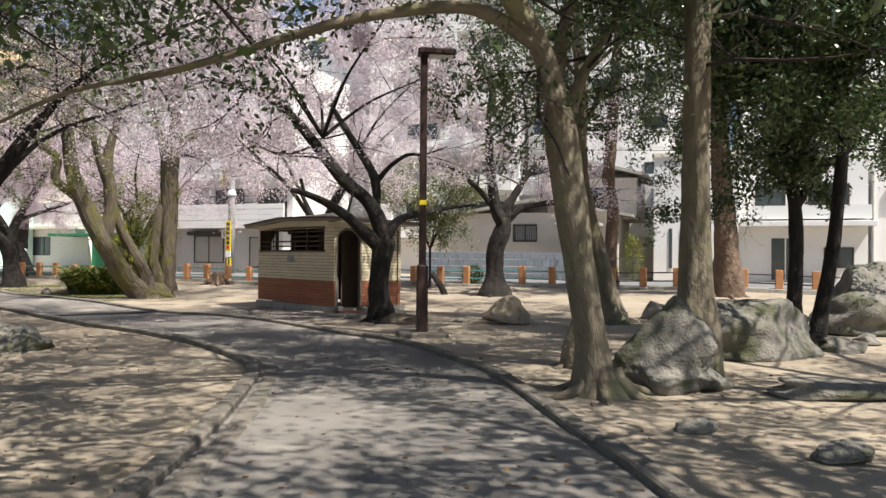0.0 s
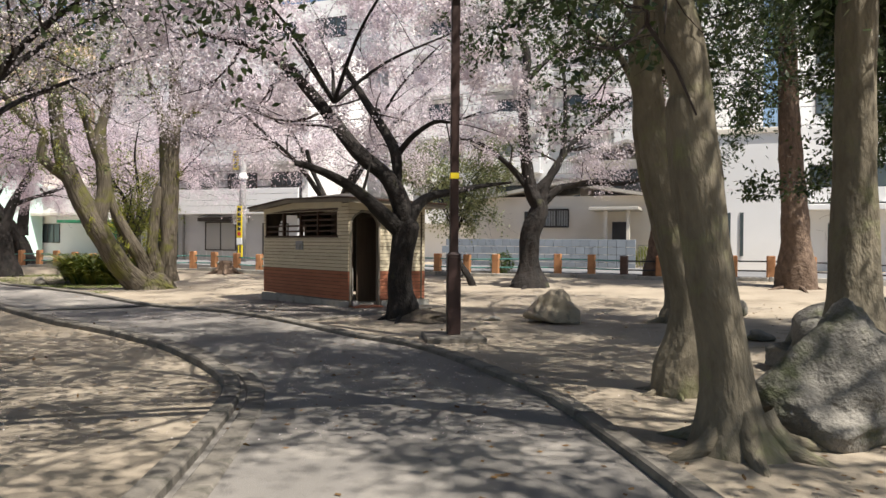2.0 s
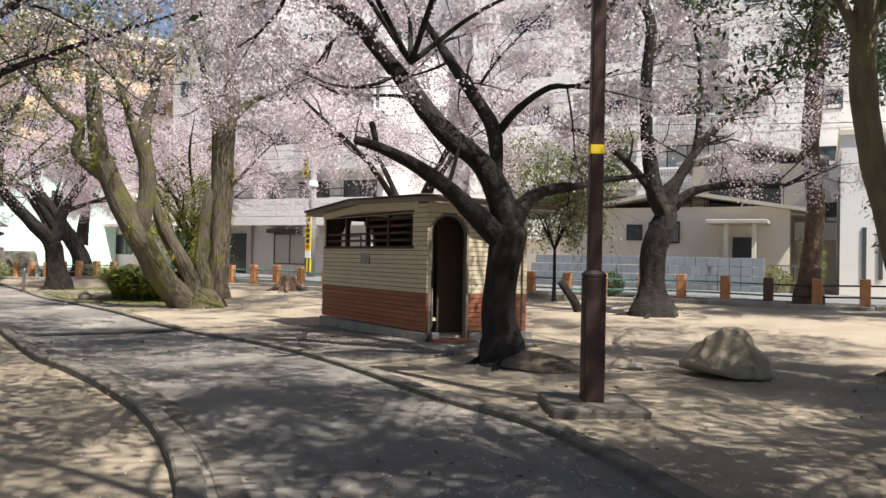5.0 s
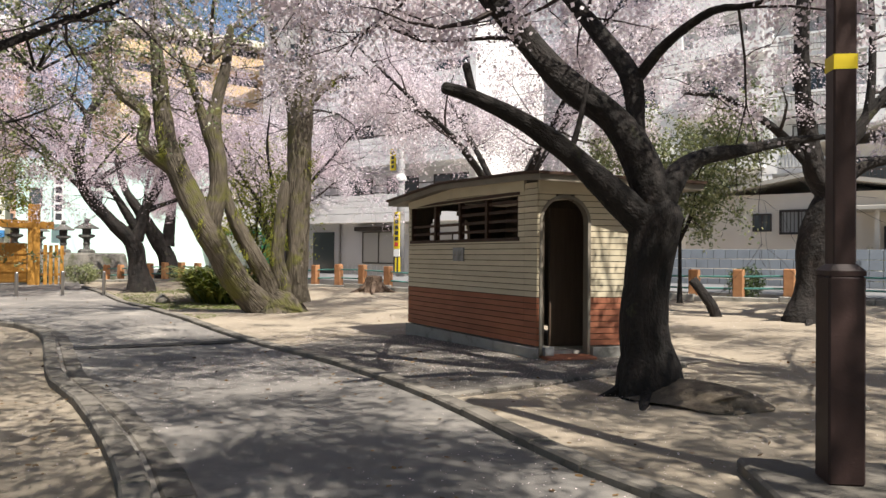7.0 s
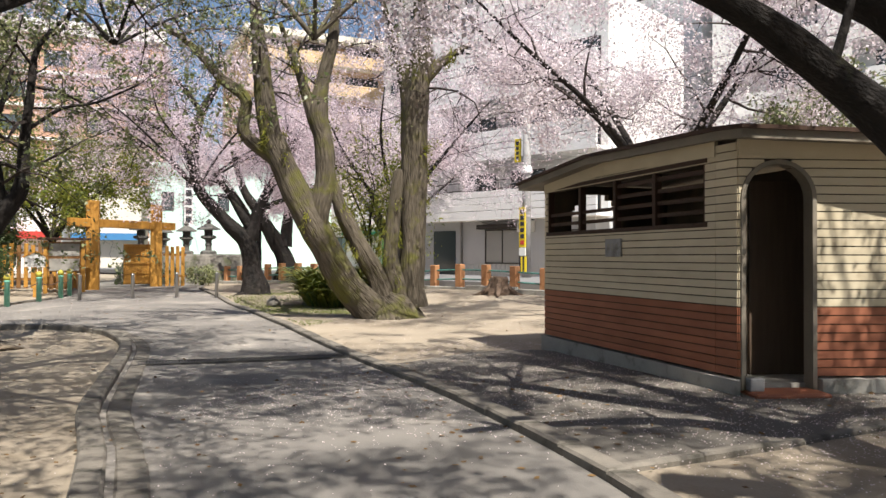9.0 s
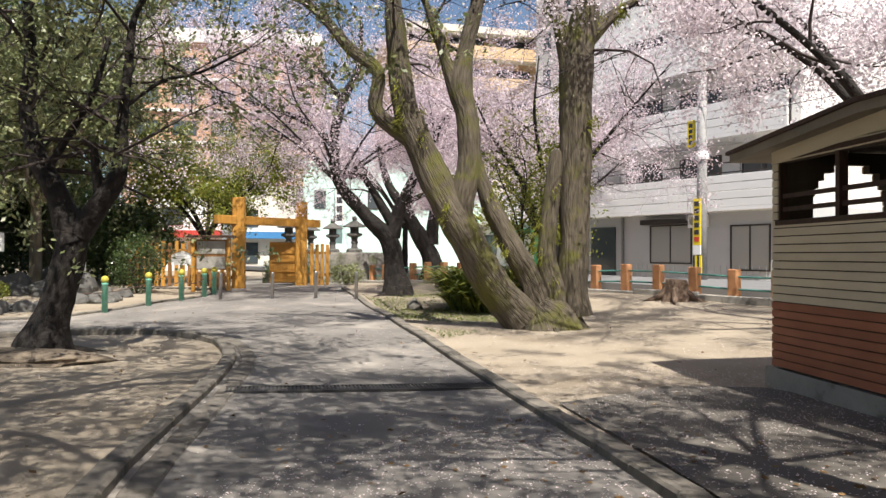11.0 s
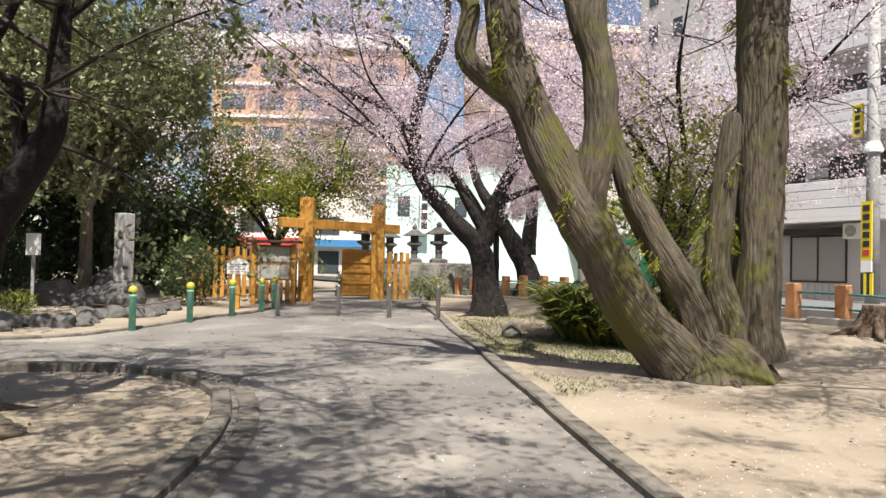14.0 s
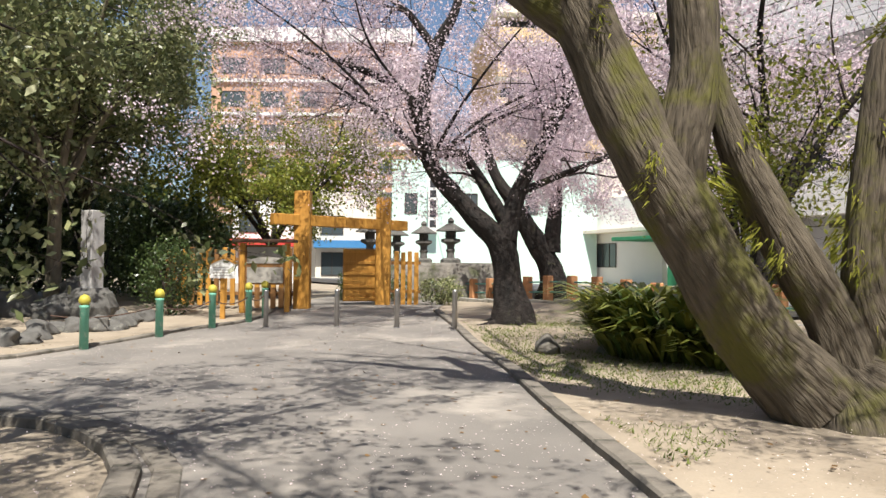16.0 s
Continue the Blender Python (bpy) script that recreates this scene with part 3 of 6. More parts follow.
def sheet(name, poly, lift, material, label, category, step=0.6):
    bm = bmesh.new()
    bm.faces.new([bm.verts.new((x, y, 0)) for x, y in poly])
    bmesh.ops.triangulate(bm, faces=bm.faces[:])
    for _ in range(7):
        long_edges = [e for e in bm.edges if e.calc_length() > step]
        if not long_edges:
            break
        bmesh.ops.subdivide_edges(bm, edges=long_edges, cuts=1)
        bmesh.ops.triangulate(bm, faces=[f for f in bm.faces if len(f.verts) > 3])
    for v in bm.verts:
        v.co.z = height(v.co.x, v.co.y) + lift
    bmesh.ops.recalc_face_normals(bm, faces=bm.faces[:])
    for f in bm.faces:
        if f.normal.z < 0:
            f.normal_flip()
    return tagged(part(name, bm, material, smooth=True), label, category, kind="structure")


right_line, left_line = smooth_line(RIGHT, 0.5), smooth_line(LEFT, 0.5)
sheet("path", right_line[::-1] + left_line + OUTER, 0.012, M_ASPHALT, "worn grey asphalt footpath with fallen petals", "path")


def kerb(name, line, width, rise, piece, label):
    """A run of separate kerb stones along a line."""
    host = thing(name, (0, 0, 0), label, "kerb", kind="structure")
    acc, marks = 0.0, []
    dense = smooth_line(line, 0.05)
    last = 0
    for i in range(1, len(dense)):
        acc += math.dist(dense[i], dense[i - 1])
        if acc >= piece:
            marks.append((dense[last], dense[i]))
            acc, last = 0.0, i
    rnd = random.Random(5)
    block = bmesh.new()
    box(block, -0.5, 0.5, -width / 2, width / 2, -0.15, rise, 0.018)
    me = bpy.data.meshes.new("kerb_stone")
    block.to_mesh(me)
    block.free()
    for a, b in marks:
        d = math.dist(a, b)
        x, y = (a[0] + b[0]) / 2, (a[1] + b[1]) / 2
        ob = placed("kerb_stone", me, M_KERB, host)
        za, zb = height(*a), height(*b)
        ob.matrix_world = pose(x, y, (za + zb) / 2 + rnd.uniform(-0.008, 0.008), 0, -math.degrees(math.atan2(zb - za, d)) + rnd.uniform(-0.5, 0.5), math.degrees(math.atan2(b[1] - a[1], b[0] - a[0])) + rnd.uniform(-0.7, 0.7)) @ Matrix.Diagonal((d + 0.012, 1, 1, 1))
    return host


# ---- trees ----
def grow(rng, tubes, tips, p, d, length, r, depth, droop, spread):
    """One twig and its side twigs."""
    n = 5
    rows, q, dd = [], np.array(p, dtype=float), np.array(d, dtype=float)
    for k in range(n):
        rows.append((*q, r * (1 - 0.75 * k / (n - 1))))
        dd = dd + rng.normal(size=3) * 0.22 + np.array([0, 0, -droop])
        dd /= np.linalg.norm(dd)
        q = q + dd * length / (n - 1)
    rows = np.array(rows)
    tubes.add(rows, 4 if depth else 3)
    if depth <= 1:
        tips.extend([(*rows[k, :3], depth) for k in range(1, n)])
        if depth == 0:
            tips.extend([(*((rows[k, :3] + rows[k + 1, :3]) / 2), 0) for k in range(1, n - 1)])
    if depth > 0:
        for _ in range(int(rng.integers(3, 5))):
            k = int(rng.integers(1, n))
            e = rng.normal(size=3)
            e = dd * (1 - spread) + e / np.linalg.norm(e) * spread * 1.4
            e[2] += 0.12
            e /= np.linalg.norm(e)
            grow(rng, tubes, tips, rows[k, :3], e, length * rng.uniform(0.5, 0.75), rows[k, 3] * 0.65, depth - 1, droop, spread)


def tree(name, foot, limbs, bark, label, seed, leaf=None, leaves=0, clump=0.3, size=0.07, twig=1.4, every=0.55, depth=2, cloud=0.16, droop=0.03, start=0.35, spread=0.55, aspect=0.7, moss=0, first=1, sink=0.06, top_only=0.0, crown_label="", flare=1.0, category="tree"):
    """A tapered trunk and limbs, fine twigs, and a crown of many small leaves or petals."""
    rng = np.random.default_rng(seed)
    z = height(*foot)
    t = thing(name, (foot[0], foot[1], z), label, category)
    wood, fine, tips = Tubes(), Tubes(), []
    for i, limb in enumerate(limbs):
        rows = spline(limb, 0.13)
        rows[:, 3] *= 0.84
        tail = rows[-1] - rows[-2]
        rows = np.vstack([rows] + [np.r_[rows[-1, :3] + tail[:3] / (np.linalg.norm(tail[:3]) + 1e-9) * rows[-1, 3] * q, rows[-1, 3] * w] for q, w in ((0.35, 0.85), (0.6, 0.55), (0.7, 0.15))])
        if i == 0:
            rows[0, 2] = -sink - 0.1
            for k in range(min(7, len(rows))):
                rows[k, 3] *= 1 + 0.25 * flare * (1 - k / 7) ** 2
        wood.add(rows, 40 if rows[0, 3] > 0.24 else 18 if rows[0, 3] > 0.1 else 8, 0.09 if rows[0, 3] > 0.05 else 0.04, rng)
        if i < first and len(limbs) > 1:
            continue
        ln = np.cumsum(np.r_[0, np.linalg.norm(np.diff(rows[:, :3], axis=0), axis=1)])
        s = ln[-1] * start
        while s < ln[-1] + 0.01 and leaves:
            k = min(int(np.searchsorted(ln, s)), len(rows) - 1)
            if rows[k, 2] > top_only:
                d = rows[min(k + 2, len(rows) - 1), :3] - rows[max(k - 2, 0), :3]
                d /= np.linalg.norm(d) + 1e-9
                e = rng.normal(size=3)
                e = d * 0.5 + e / np.linalg.norm(e) * 0.9
                e[2] = e[2] * 0.7 + 0.15
                e /= np.linalg.norm(e)
                grow(rng, fine, tips, rows[k, :3], e, twig * rng.uniform(0.7, 1.3), max(0.008, min(rows[k, 3] * 0.5, 0.035)), depth, droop, spread)
            s += every * rng.uniform(0.6, 1.4)
    # buttress roots at the foot
    r0 = min(limbs[0][0][3] * 0.75, 0.34)
    for k in range(6):
        a = k * 1.05 + rng.uniform(0, 0.5)
        c, s_ = math.cos(a), math.sin(a)
        reach = r0 * rng.uniform(2.0, 3.6)
        x0, y0 = limbs[0][0][0], limbs[0][0][1]
        wood.add(spline([(x0 + c * r0 * 0.5, y0 + s_ * r0 * 0.5, r0 * 0.9, r0 * 0.3), (x0 + c * r0 * 1.1, y0 + s_ * r0 * 1.1, r0 * 0.18, r0 * 0.24), (x0 + c * reach, y0 + s_ * reach, -0.05 - r0 * 0.1, r0 * 0.1)], 0.12), 8, 0.08, rng)
    placed("trunk", wood.mesh("trunk"), bark, t, smooth=True)
    if fine.v:
        placed("twig_work", fine.mesh("twig_work"), M_TWIG, t)
    if tips and leaves:
        tp = np.array(tips)[:, :3]
        w = rng.gamma(clump, 1.0, len(tp)) + 0.02
        pts = tp[rng.choice(len(tp), leaves, p=w / w.sum())] + rng.normal(size=(leaves, 3)) * cloud * 0.8
        pts = pts[pts[:, 2] > max(0.3, top_only - 0.7)]
        placed("crown", quads_mesh("crown", leaf_quads(rng, pts, size, aspect), 4), leaf, t, crown_label)
    if moss:
        v = []
        for _ in range(moss):
            limb = spline(limbs[int(rng.integers(1, len(limbs)))], 0.1)
            k = int(rng.integers(len(limb) // 4, max(len(limb) // 4 + 1, int(len(limb) * 0.75))))
            a = rng.uniform(0, 6.28)
            off = np.array([math.cos(a), math.sin(a), rng.uniform(0, 0.5)]) * limb[k, 3] * 0.95
            c = limb[k, :3] + off
            m = int(rng.integers(25, 60))
            pt = c + rng.normal(size=(m, 3)) * np.array([0.05, 0.05, 0.09])
            tip = pt + np.array([off[0], off[1], 0]) * rng.uniform(0.2, 0.5) + rng.normal(size=(m, 3)) * 0.03 - np.array([0, 0, 0.09])
            sd = rng.normal(size=(m, 3)) * 0.006
            v.append(np.stack([pt - sd, pt + sd, tip], axis=1).reshape(-1, 3))
        placed("moss", quads_mesh("moss", np.concatenate(v), 3), M_MOSS, t, "yellow-green hanging moss and fern tufts")
    return t


def free_limbs(seed, tall, spread, r, fork=0.3, count=5, lean=(0, 0)):
    """Limbs for a tree of which only the crown or a plain stem shows."""
    rng = np.random.default_rng(seed)
    fz = tall * fork
    top = (lean[0] * 0.4, lean[1] * 0.4, fz)
    out = [[(0, 0, 0, r * 1.2), (lean[0] * 0.1, lean[1] * 0.1, fz * 0.4, r), (*top, r * 0.85)]]
    for k in range(count):
        a = k * 2 * math.pi / count + rng.uniform(-0.4, 0.4)
        s = spread * rng.uniform(0.6, 1.0)
        h = tall * rng.uniform(0.75, 1.0)
        c, q = math.cos(a), math.sin(a)
        out.append([(*top, r * 0.7), (top[0] + c * s * 0.3, top[1] + q * s * 0.3, fz + (h - fz) * 0.4, r * 0.45), (top[0] + c * s * 0.65 + rng.normal() * 0.2, top[1] + q * s * 0.65, fz + (h - fz) * 0.72, r * 0.28), (top[0] + c * s + lean[0], top[1] + q * s + lean[1], h, r * 0.08)])
    return out


 
def upper(limbs, seed, x, y, z, r, reach, rise, count):
    """High limbs above the fork, for the shade that the crown gives."""
    return limbs + [[(px + x, py + y, pz + z, pr) for px, py, pz, pr in limb] for limb in free_limbs(seed, rise, reach, r, 0.05, count)[1:]]


LIMBS_BACK_STEM = upper(LIMBS_TWIN[2:], 60, -0.1, 0.0, 5.0, 0.08, 3.6, 3.4, 5)
LIMBS_TWIN = LIMBS_TWIN[:2] + [
    [(-0.60, 0.0, 3.70, 0.11), (-1.4, -0.1, 4.12, 0.09), (-2.5, -0.2, 4.0, 0.075), (-3.3, -0.3, 3.75, 0.06), (-4.5, -0.4, 3.35, 0.045), (-5.5, -0.5, 3.1, 0.03), (-6.5, -0.5, 2.65, 0.016)],
    [(-0.72, 0.0, 3.86, 0.12), (-2.0, -0.9, 5.2, 0.09), (-3.6, -1.8, 6.0, 0.06), (-5.6, -2.6, 6.3, 0.03)],
    [(-0.72, 0.0, 3.9, 0.11), (-1.6, 0.6, 5.4, 0.08), (-3.0, 1.2, 6.4, 0.05), (-4.6, 1.4, 6.8, 0.025)],
]
LIMBS_TWIN = upper(LIMBS_TWIN, 61, -1.4, 0.0, 4.6, 0.09, 3.8, 3.6, 5)
LIMBS_TALL = upper(LIMBS_TALL, 62, 0.2, 0.0, 5.2, 0.09, 4.2, 4.0, 6)
LIMBS_LEANING = upper(LIMBS_LEANING, 63, -0.9, 0.0, 5.4, 0.09, 4.6, 4.0, 6)
LIMBS_CUT_CHERRY = upper(LIMBS_CUT_CHERRY, 64, -1.6, 0.3, 4.2, 0.08, 4.6, 3.2, 6)
LIMBS_ISLAND = upper(LIMBS_ISLAND, 65, 2.2, 1.2, 4.6, 0.05, 4.4, 2.4, 6)
LIMBS_MOSSY = upper(LIMBS_MOSSY, 66, -1.2, -1.2, 6.0, 0.10, 5.0, 4.0, 6)
LIMBS_GATE_CHERRY = upper(LIMBS_GATE_CHERRY, 67, -1.3, -1.2, 3.4, 0.10, 5.6, 3.6, 8)
LIMBS_MOSSY[5].insert(0, (0.0, 0.0, 0.1, 0.3))
LIMBS_MOSSY[9].insert(0, (0.1, 0.1, 0.0, 0.34))
CH = dict(size=0.05, aspect=0.9, clump=0.32)
tree("cherry_tree", (-1.3, 17.2), LIMBS_CUT_CHERRY, M_BARKD, "dark-barked cherry tree in bloom with a sawn-off limb", 11, M_BLOSSOM, 76000, twig=1.6, every=0.42, start=0.45, cloud=0.13, top_only=3.3, crown_label="pale pink blossom", **CH)
tree("cherry_tree", (1.7, 25.0), LIMBS_FENCE_CHERRY, M_BARKD, "gnarled cherry tree with thin blossom by the fence", 12, M_BLOSSOM, 20000, twig=1.5, every=0.5, start=0.3, cloud=0.16, crown_label="pale pink blossom", **CH)
tree("old_tree", (-10.6, 26.6), LIMBS_MOSSY, M_BARKM, "huge multi-stemmed mossy tree with bare upper limbs", 13, M_GROVE, 500, size=0.06, twig=1.7, every=0.7, depth=2, start=0.6, moss=170, top_only=4.0)
tree("cherry_tree", (-19.2, 32.4), LIMBS_GATE_CHERRY, M_BARKD, "twisted cherry tree in bloom beside the gate path", 14, M_BLOSSOMP, 100000, twig=2.2, every=0.4, start=0.35, cloud=0.2, top_only=3.0, crown_label="pink blossom", **CH)
tree("cherry_tree", (-22.5, 38.2), LIMBS_GATE_CHERRY_BACK, M_BARKD, "cherry tree in bloom behind another one", 15, M_BLOSSOMP, 40000, twig=1.9, every=0.4, start=0.35, cloud=0.2, top_only=3.2, crown_label="pink blossom", **CH)
tree("evergreen_tree", (1.8, 9.9), LIMBS_BACK_STEM, M_BARKG, "slender evergreen tree with flared roots in dappled shade", 27, M_EVERG, 16000, size=0.10, aspect=0.45, twig=1.8, every=0.4, start=0.5, cloud=0.16, top_only=3.6, sink=0.12, flare=1.4)
tree("evergreen_tree", (1.70, 7.92), LIMBS_TWIN, M_BARKG, "evergreen tree with long boughs and flared roots beside a boulder", 16, M_EVERG, 20000, size=0.10, aspect=0.45, twig=2.0, every=0.35, start=0.5, cloud=0.16, top_only=3.6, sink=0.12, flare=1.6)
tree("evergreen_tree", (4.0, 16.8), LIMBS_LEANING, M_BARKG, "leaning evergreen tree in dark shade", 17, M_EVERG, 40000, clump=0.6, size=0.10, aspect=0.45, twig=1.9, every=0.35, start=0.4, cloud=0.16, top_only=3.4)
tree("evergreen_tree", (2.95, 9.2), LIMBS_TALL, M_BARKG, "tall straight evergreen tree behind a boulder", 18, M_EVERG, 40000, clump=0.35, size=0.11, aspect=0.45, twig=2.2, every=0.25, start=0.5, cloud=0.18, first=0, top_only=3.8)
tree("young_tree", (6.2, 12.4), LIMBS_SLIM_A, M_BARKD, "slim dark leaning tree by the rocks", 19, M_EVERG, 44000, clump=0.6, size=0.10, aspect=0.45, twig=1.6, every=0.35, start=0.45, cloud=0.2, first=0, top_only=2.9)
tree("young_tree", (6.7, 14.0), LIMBS_SLIM_B, M_BARKD, "slim dark forked tree by the rocks", 20, M_EVERG, 48000, clump=0.6, size=0.10, aspect=0.45, twig=1.6, every=0.35, start=0.4, cloud=0.2, first=0, top_only=2.9)
tree("plated_tree", (8.6, 23.6), LIMBS_PLATED, M_BARKP, "stout brown tree with plated bark near the fence", 21, M_EVERG, 26000, size=0.14, aspect=0.4, twig=2.4, every=0.35, start=0.45, cloud=0.2, first=0)
tree("island_tree", (-14.2, 19.0), LIMBS_ISLAND, M_BARKD, "dark tree with sprouting branches inside the kerbed island", 22, M_GROVE, 26000, size=0.085, aspect=0.5, twig=2.0, every=0.3, depth=2, start=0.3, cloud=0.09)
tree("pine_tree", (6.6, 27.6), LIMBS_PINE, M_BARKP, "tall pine tree with dark needles by the fence", 23, M_PINE, 16000, size=0.16, aspect=0.1, twig=1.7, every=0.3, start=0.5, cloud=0.16, first=0)
for i, (x, y, tall, spr, n, m, sd) in enumerate([(-4.6, 27.2, 8.2, 6.8, 84000, M_BLOSSOM, 31), (-13.2, 31.5, 6.0, 4.2, 34000, M_BLOSSOMP, 33), (-20.5, 46.5, 9.5, 5.2, 52000, M_BLOSSOM, 35), (-26.0, 41.5, 8.6, 4.6, 50000, M_BLOSSOMP, 36), (-17.5, 40.5, 7.0, 3.8, 34000, M_BLOSSOM, 37)]):
    tree("cherry_tree", (x, y), free_limbs(sd, tall, spr, 0.17, 0.28, 6), M_BARKD, "cherry tree in full bloom", sd, m, n, twig=1.8, every=0.45, start=0.35, cloud=0.2, top_only=2.4, crown_label="pale pink blossom", **CH)
tree("cherry_tree", (-10.6, 15.2), free_limbs(38, 7.2, 5.8, 0.2, 0.3, 8, (2.5, -1.0)), M_BARKD, "broad cherry tree in bloom over the path", 38, M_BLOSSOM, 50000, twig=2.0, every=0.4, start=0.3, cloud=0.22, top_only=4.4, crown_label="pale pink blossom", **CH)
# the first four and the last stand out of view, added to cast shade
for x, y, tall, spr, n, m, sd in [(5.2, 0.6, 9.0, 4.5, 32000, M_EVERG, 41), (7.5, 6.5, 9.5, 4.6, 8000, M_EVERG, 42), (-4.7, 4.5, 9.0, 5.0, 30000, M_EVERG, 39), (3.0, -5.5, 9.0, 4.5, 30000, M_EVERG, 44),
                                  (-31.5, 27.0, 10.0, 4.5, 34000, M_GROVE, 45), (-29.0, 22.6, 9.0, 4.2, 28000, M_GROVE, 46), (-36.0, 29.5, 11.0, 5.0, 34000, M_GROVE, 47), (-33.5, 21.0, 10.0, 5.0, 28000, M_EVERG, 48), (-40, 26, 10.0, 5.0, 26000, M_EVERG, 49), (-30.5, 17.5, 9, 4.6, 20000, M_EVERG, 40), (-24.5, 17.0, 9.5, 5.0, 34000, M_EVERG, 50)]:
    tree("evergreen_tree", (x, y), free_limbs(sd, tall, spr, 0.24, 0.3, 6), M_BARKG, "broad evergreen tree with a dense crown", sd, m, n, size=0.17 if x < -20 else 0.13, aspect=0.5, twig=2.0, every=0.45, start=0.25, cloud=0.25, top_only=2.4)
# trunk out of view, leaning so that the crown shades the soil
tree("evergreen_tree", (-10.8, 10.2), free_limbs(43, 8.5, 5.2, 0.24, 0.3, 7, (3.4, 1.2)), M_BARKG, "broad evergreen tree leaning over the bare soil", 43, M_EVERG, 34000, size=0.12, aspect=0.5, twig=2.0, every=0.45, start=0.25, cloud=0.25, top_only=3.4)
tree("evergreen_tree", (-32.5, 35.0), free_limbs(51, 6.4, 4.6, 0.2, 0.3, 7), M_BARKD, "yellow-green leafed tree behind the gate fence", 51, M_YGREEN, 36000, clump=0.6, size=0.13, aspect=0.6, twig=1.7, every=0.4, start=0.3, cloud=0.22, top_only=2.2)
tree("shrub_tree", (-12.8, 29.8), free_limbs(52, 4.4, 1.4, 0.06, 0.25, 5), M_BARKD, "small olive-leafed tree behind the mossy stems", 52, M_YGREEN, 5000, size=0.09, aspect=0.5, twig=0.9, every=0.3, start=0.2, cloud=0.15)
tree("shrub_tree", (-0.5, 28.4), free_limbs(53, 5.0, 1.9, 0.06, 0.3, 5), M_BARKD, "small evergreen tree behind the hut", 53, M_GROVE, 15000, size=0.10, aspect=0.5, twig=0.9, every=0.3, start=0.2, cloud=0.16, top_only=1.9)


# ---- the hut ----
HC = Vector((-2.88, 19.33))
HU, HV = Vector((-0.676, 0.737)), Vector((0.883, 0.469))
HUT_Z = -0.06
PL, PA, PB = HC + HU * 4.05, HC + HU * 0.28, HC + HV * 0.02
PR = HC + HV * 1.93
PBR, PBL = PR + Vector((-0.62, 0.78)) * 2.1, PL + Vector((0.737, 0.676)) * 2.15
PLAN = [PL, PA, PB, PR, PBR, PBL]
hut = thing("toilet_hut", (0, 0, HUT_Z), "small park toilet hut with cream and brick-red boards", "hut")


def wall_frame(a, b):
    d = (b - a).normalized()
    return Matrix(((d.x, -d.y, 0, a.x), (d.y, d.x, 0, a.y), (0, 0, 1, 0), (0, 0, 0, 1))), (b - a).length


def arch_half(z, spring, half):
    if z <= spring:
        return half
    return math.sqrt(max(0.0, half * half - (z - spring) ** 2))


def hut_wall(a, b, top_a, top_b, hole=None, arch=None, lip=0.0):
    """One wall: a backing with its opening, clad in separate boards. hole: (s0, s1, z0, z1); arch: (centre, half, spring, sill)."""
    m, length = wall_frame(a, b)
    step, z, k = 0.083, 0.22, 0
    backing = bmesh.new()
    top = max(top_a, top_b)

    def spans(z0, z1):
        zz = (z0 + z1) / 2
        out = [(0.0, length)]
        if hole and hole[2] < zz < hole[3]:
            out = [(0.0, hole[0]), (hole[1], length)]
        if arch and zz > arch[3]:
            h = arch_half(zz, arch[2], arch[1])
            if h > 0.02:
                out = [(0.0, arch[0] - h), (arch[0] + h, length)]
        return [(max(0, s), min(length, e)) for s, e in out if e - s > 0.01]

    while z < top:
        z1 = min(z + step, top)
        for s, e in spans(z, z1):
            if top_a != top_b and z1 > min(top_a, top_b):
                f = (z1 - top_a) / (top_b - top_a)
                if top_b > top_a:
                    s = max(s, f * length)
                else:
                    e = min(e, f * length)
                if e - s < 0.02:
                    continue
            box(backing, s, e, 0.012, 0.11, z, z1, 0, m)
            bm = bmesh.new()
            box(bm, s + 0.001, e - 0.001, -0.012, 0.014, z + 0.006, z1 - 0.005, 0, m)
            part("board", bm, M_RED if z < 0.88 else M_CREAM, hut)
        z = z1
    bmesh.ops.remove_doubles(backing, verts=backing.verts[:], dist=0.002)
    part("wall_backing", backing, M_GAP, hut)


MID = HC + HU * 2.35
HOLE_A = (MID - PL).length
hut_wall(PL, MID, 2.42, 2.53, hole=(0.10, HOLE_A, 1.70, 2.33))
hut_wall(MID, PA, 2.53, 2.48, hole=(0.0, (PA - MID).length - 0.16, 1.70, 2.33))
hut_wall(PA, PB, 2.48, 2.46)
hut_wall(PB, PR, 2.46, 2.42, arch=(0.39, 0.36, 1.92, 0.0))
hut_wall(PR, PBR, 2.42, 2.42)
hut_wall(PBR, PBL, 2.42, 2.42)
hut_wall(PBL, PL, 2.42, 2.42, arch=(1.35, 0.43, 1.87, 0.0))


def grown(poly, d):
    c = sum(poly, Vector((0, 0))) / len(poly)
    return [p + (p - c).normalized() * d for p in poly]


found = grown([PL, PA, PB], 0.13)
part("foundation", prism([tuple(p) for p in (found[0], HC + (HC - PBL).normalized() * 0.16, PB + HV * 0.02, PB + Vector((-0.469, 0.883)) * 0.1, PL + Vector((0.737, 0.676)) * 0.1)], -0.25, 0.20), M_CONC, hut, "grey concrete footing")
part("foundation", prism([tuple(p) for p in (PB + HV * 0.78 + Vector((0.469, -0.883)) * 0.09, PR + HV * 0.09 + Vector((0.469, -0.883)) * 0.09, PR + Vector((-0.469, 0.883)) * 0.1, PB + HV * 0.78 + Vector((-0.469, 0.883)) * 0.1)], -0.25, 0.205), M_CONC, hut, "grey concrete footing")
part("hut_floor", prism([tuple(p) for p in grown(PLAN, -0.12)], -0.2, 0.14), M_CONC, hut, "concrete floor")
stepm, _ = wall_frame(PB, PR)
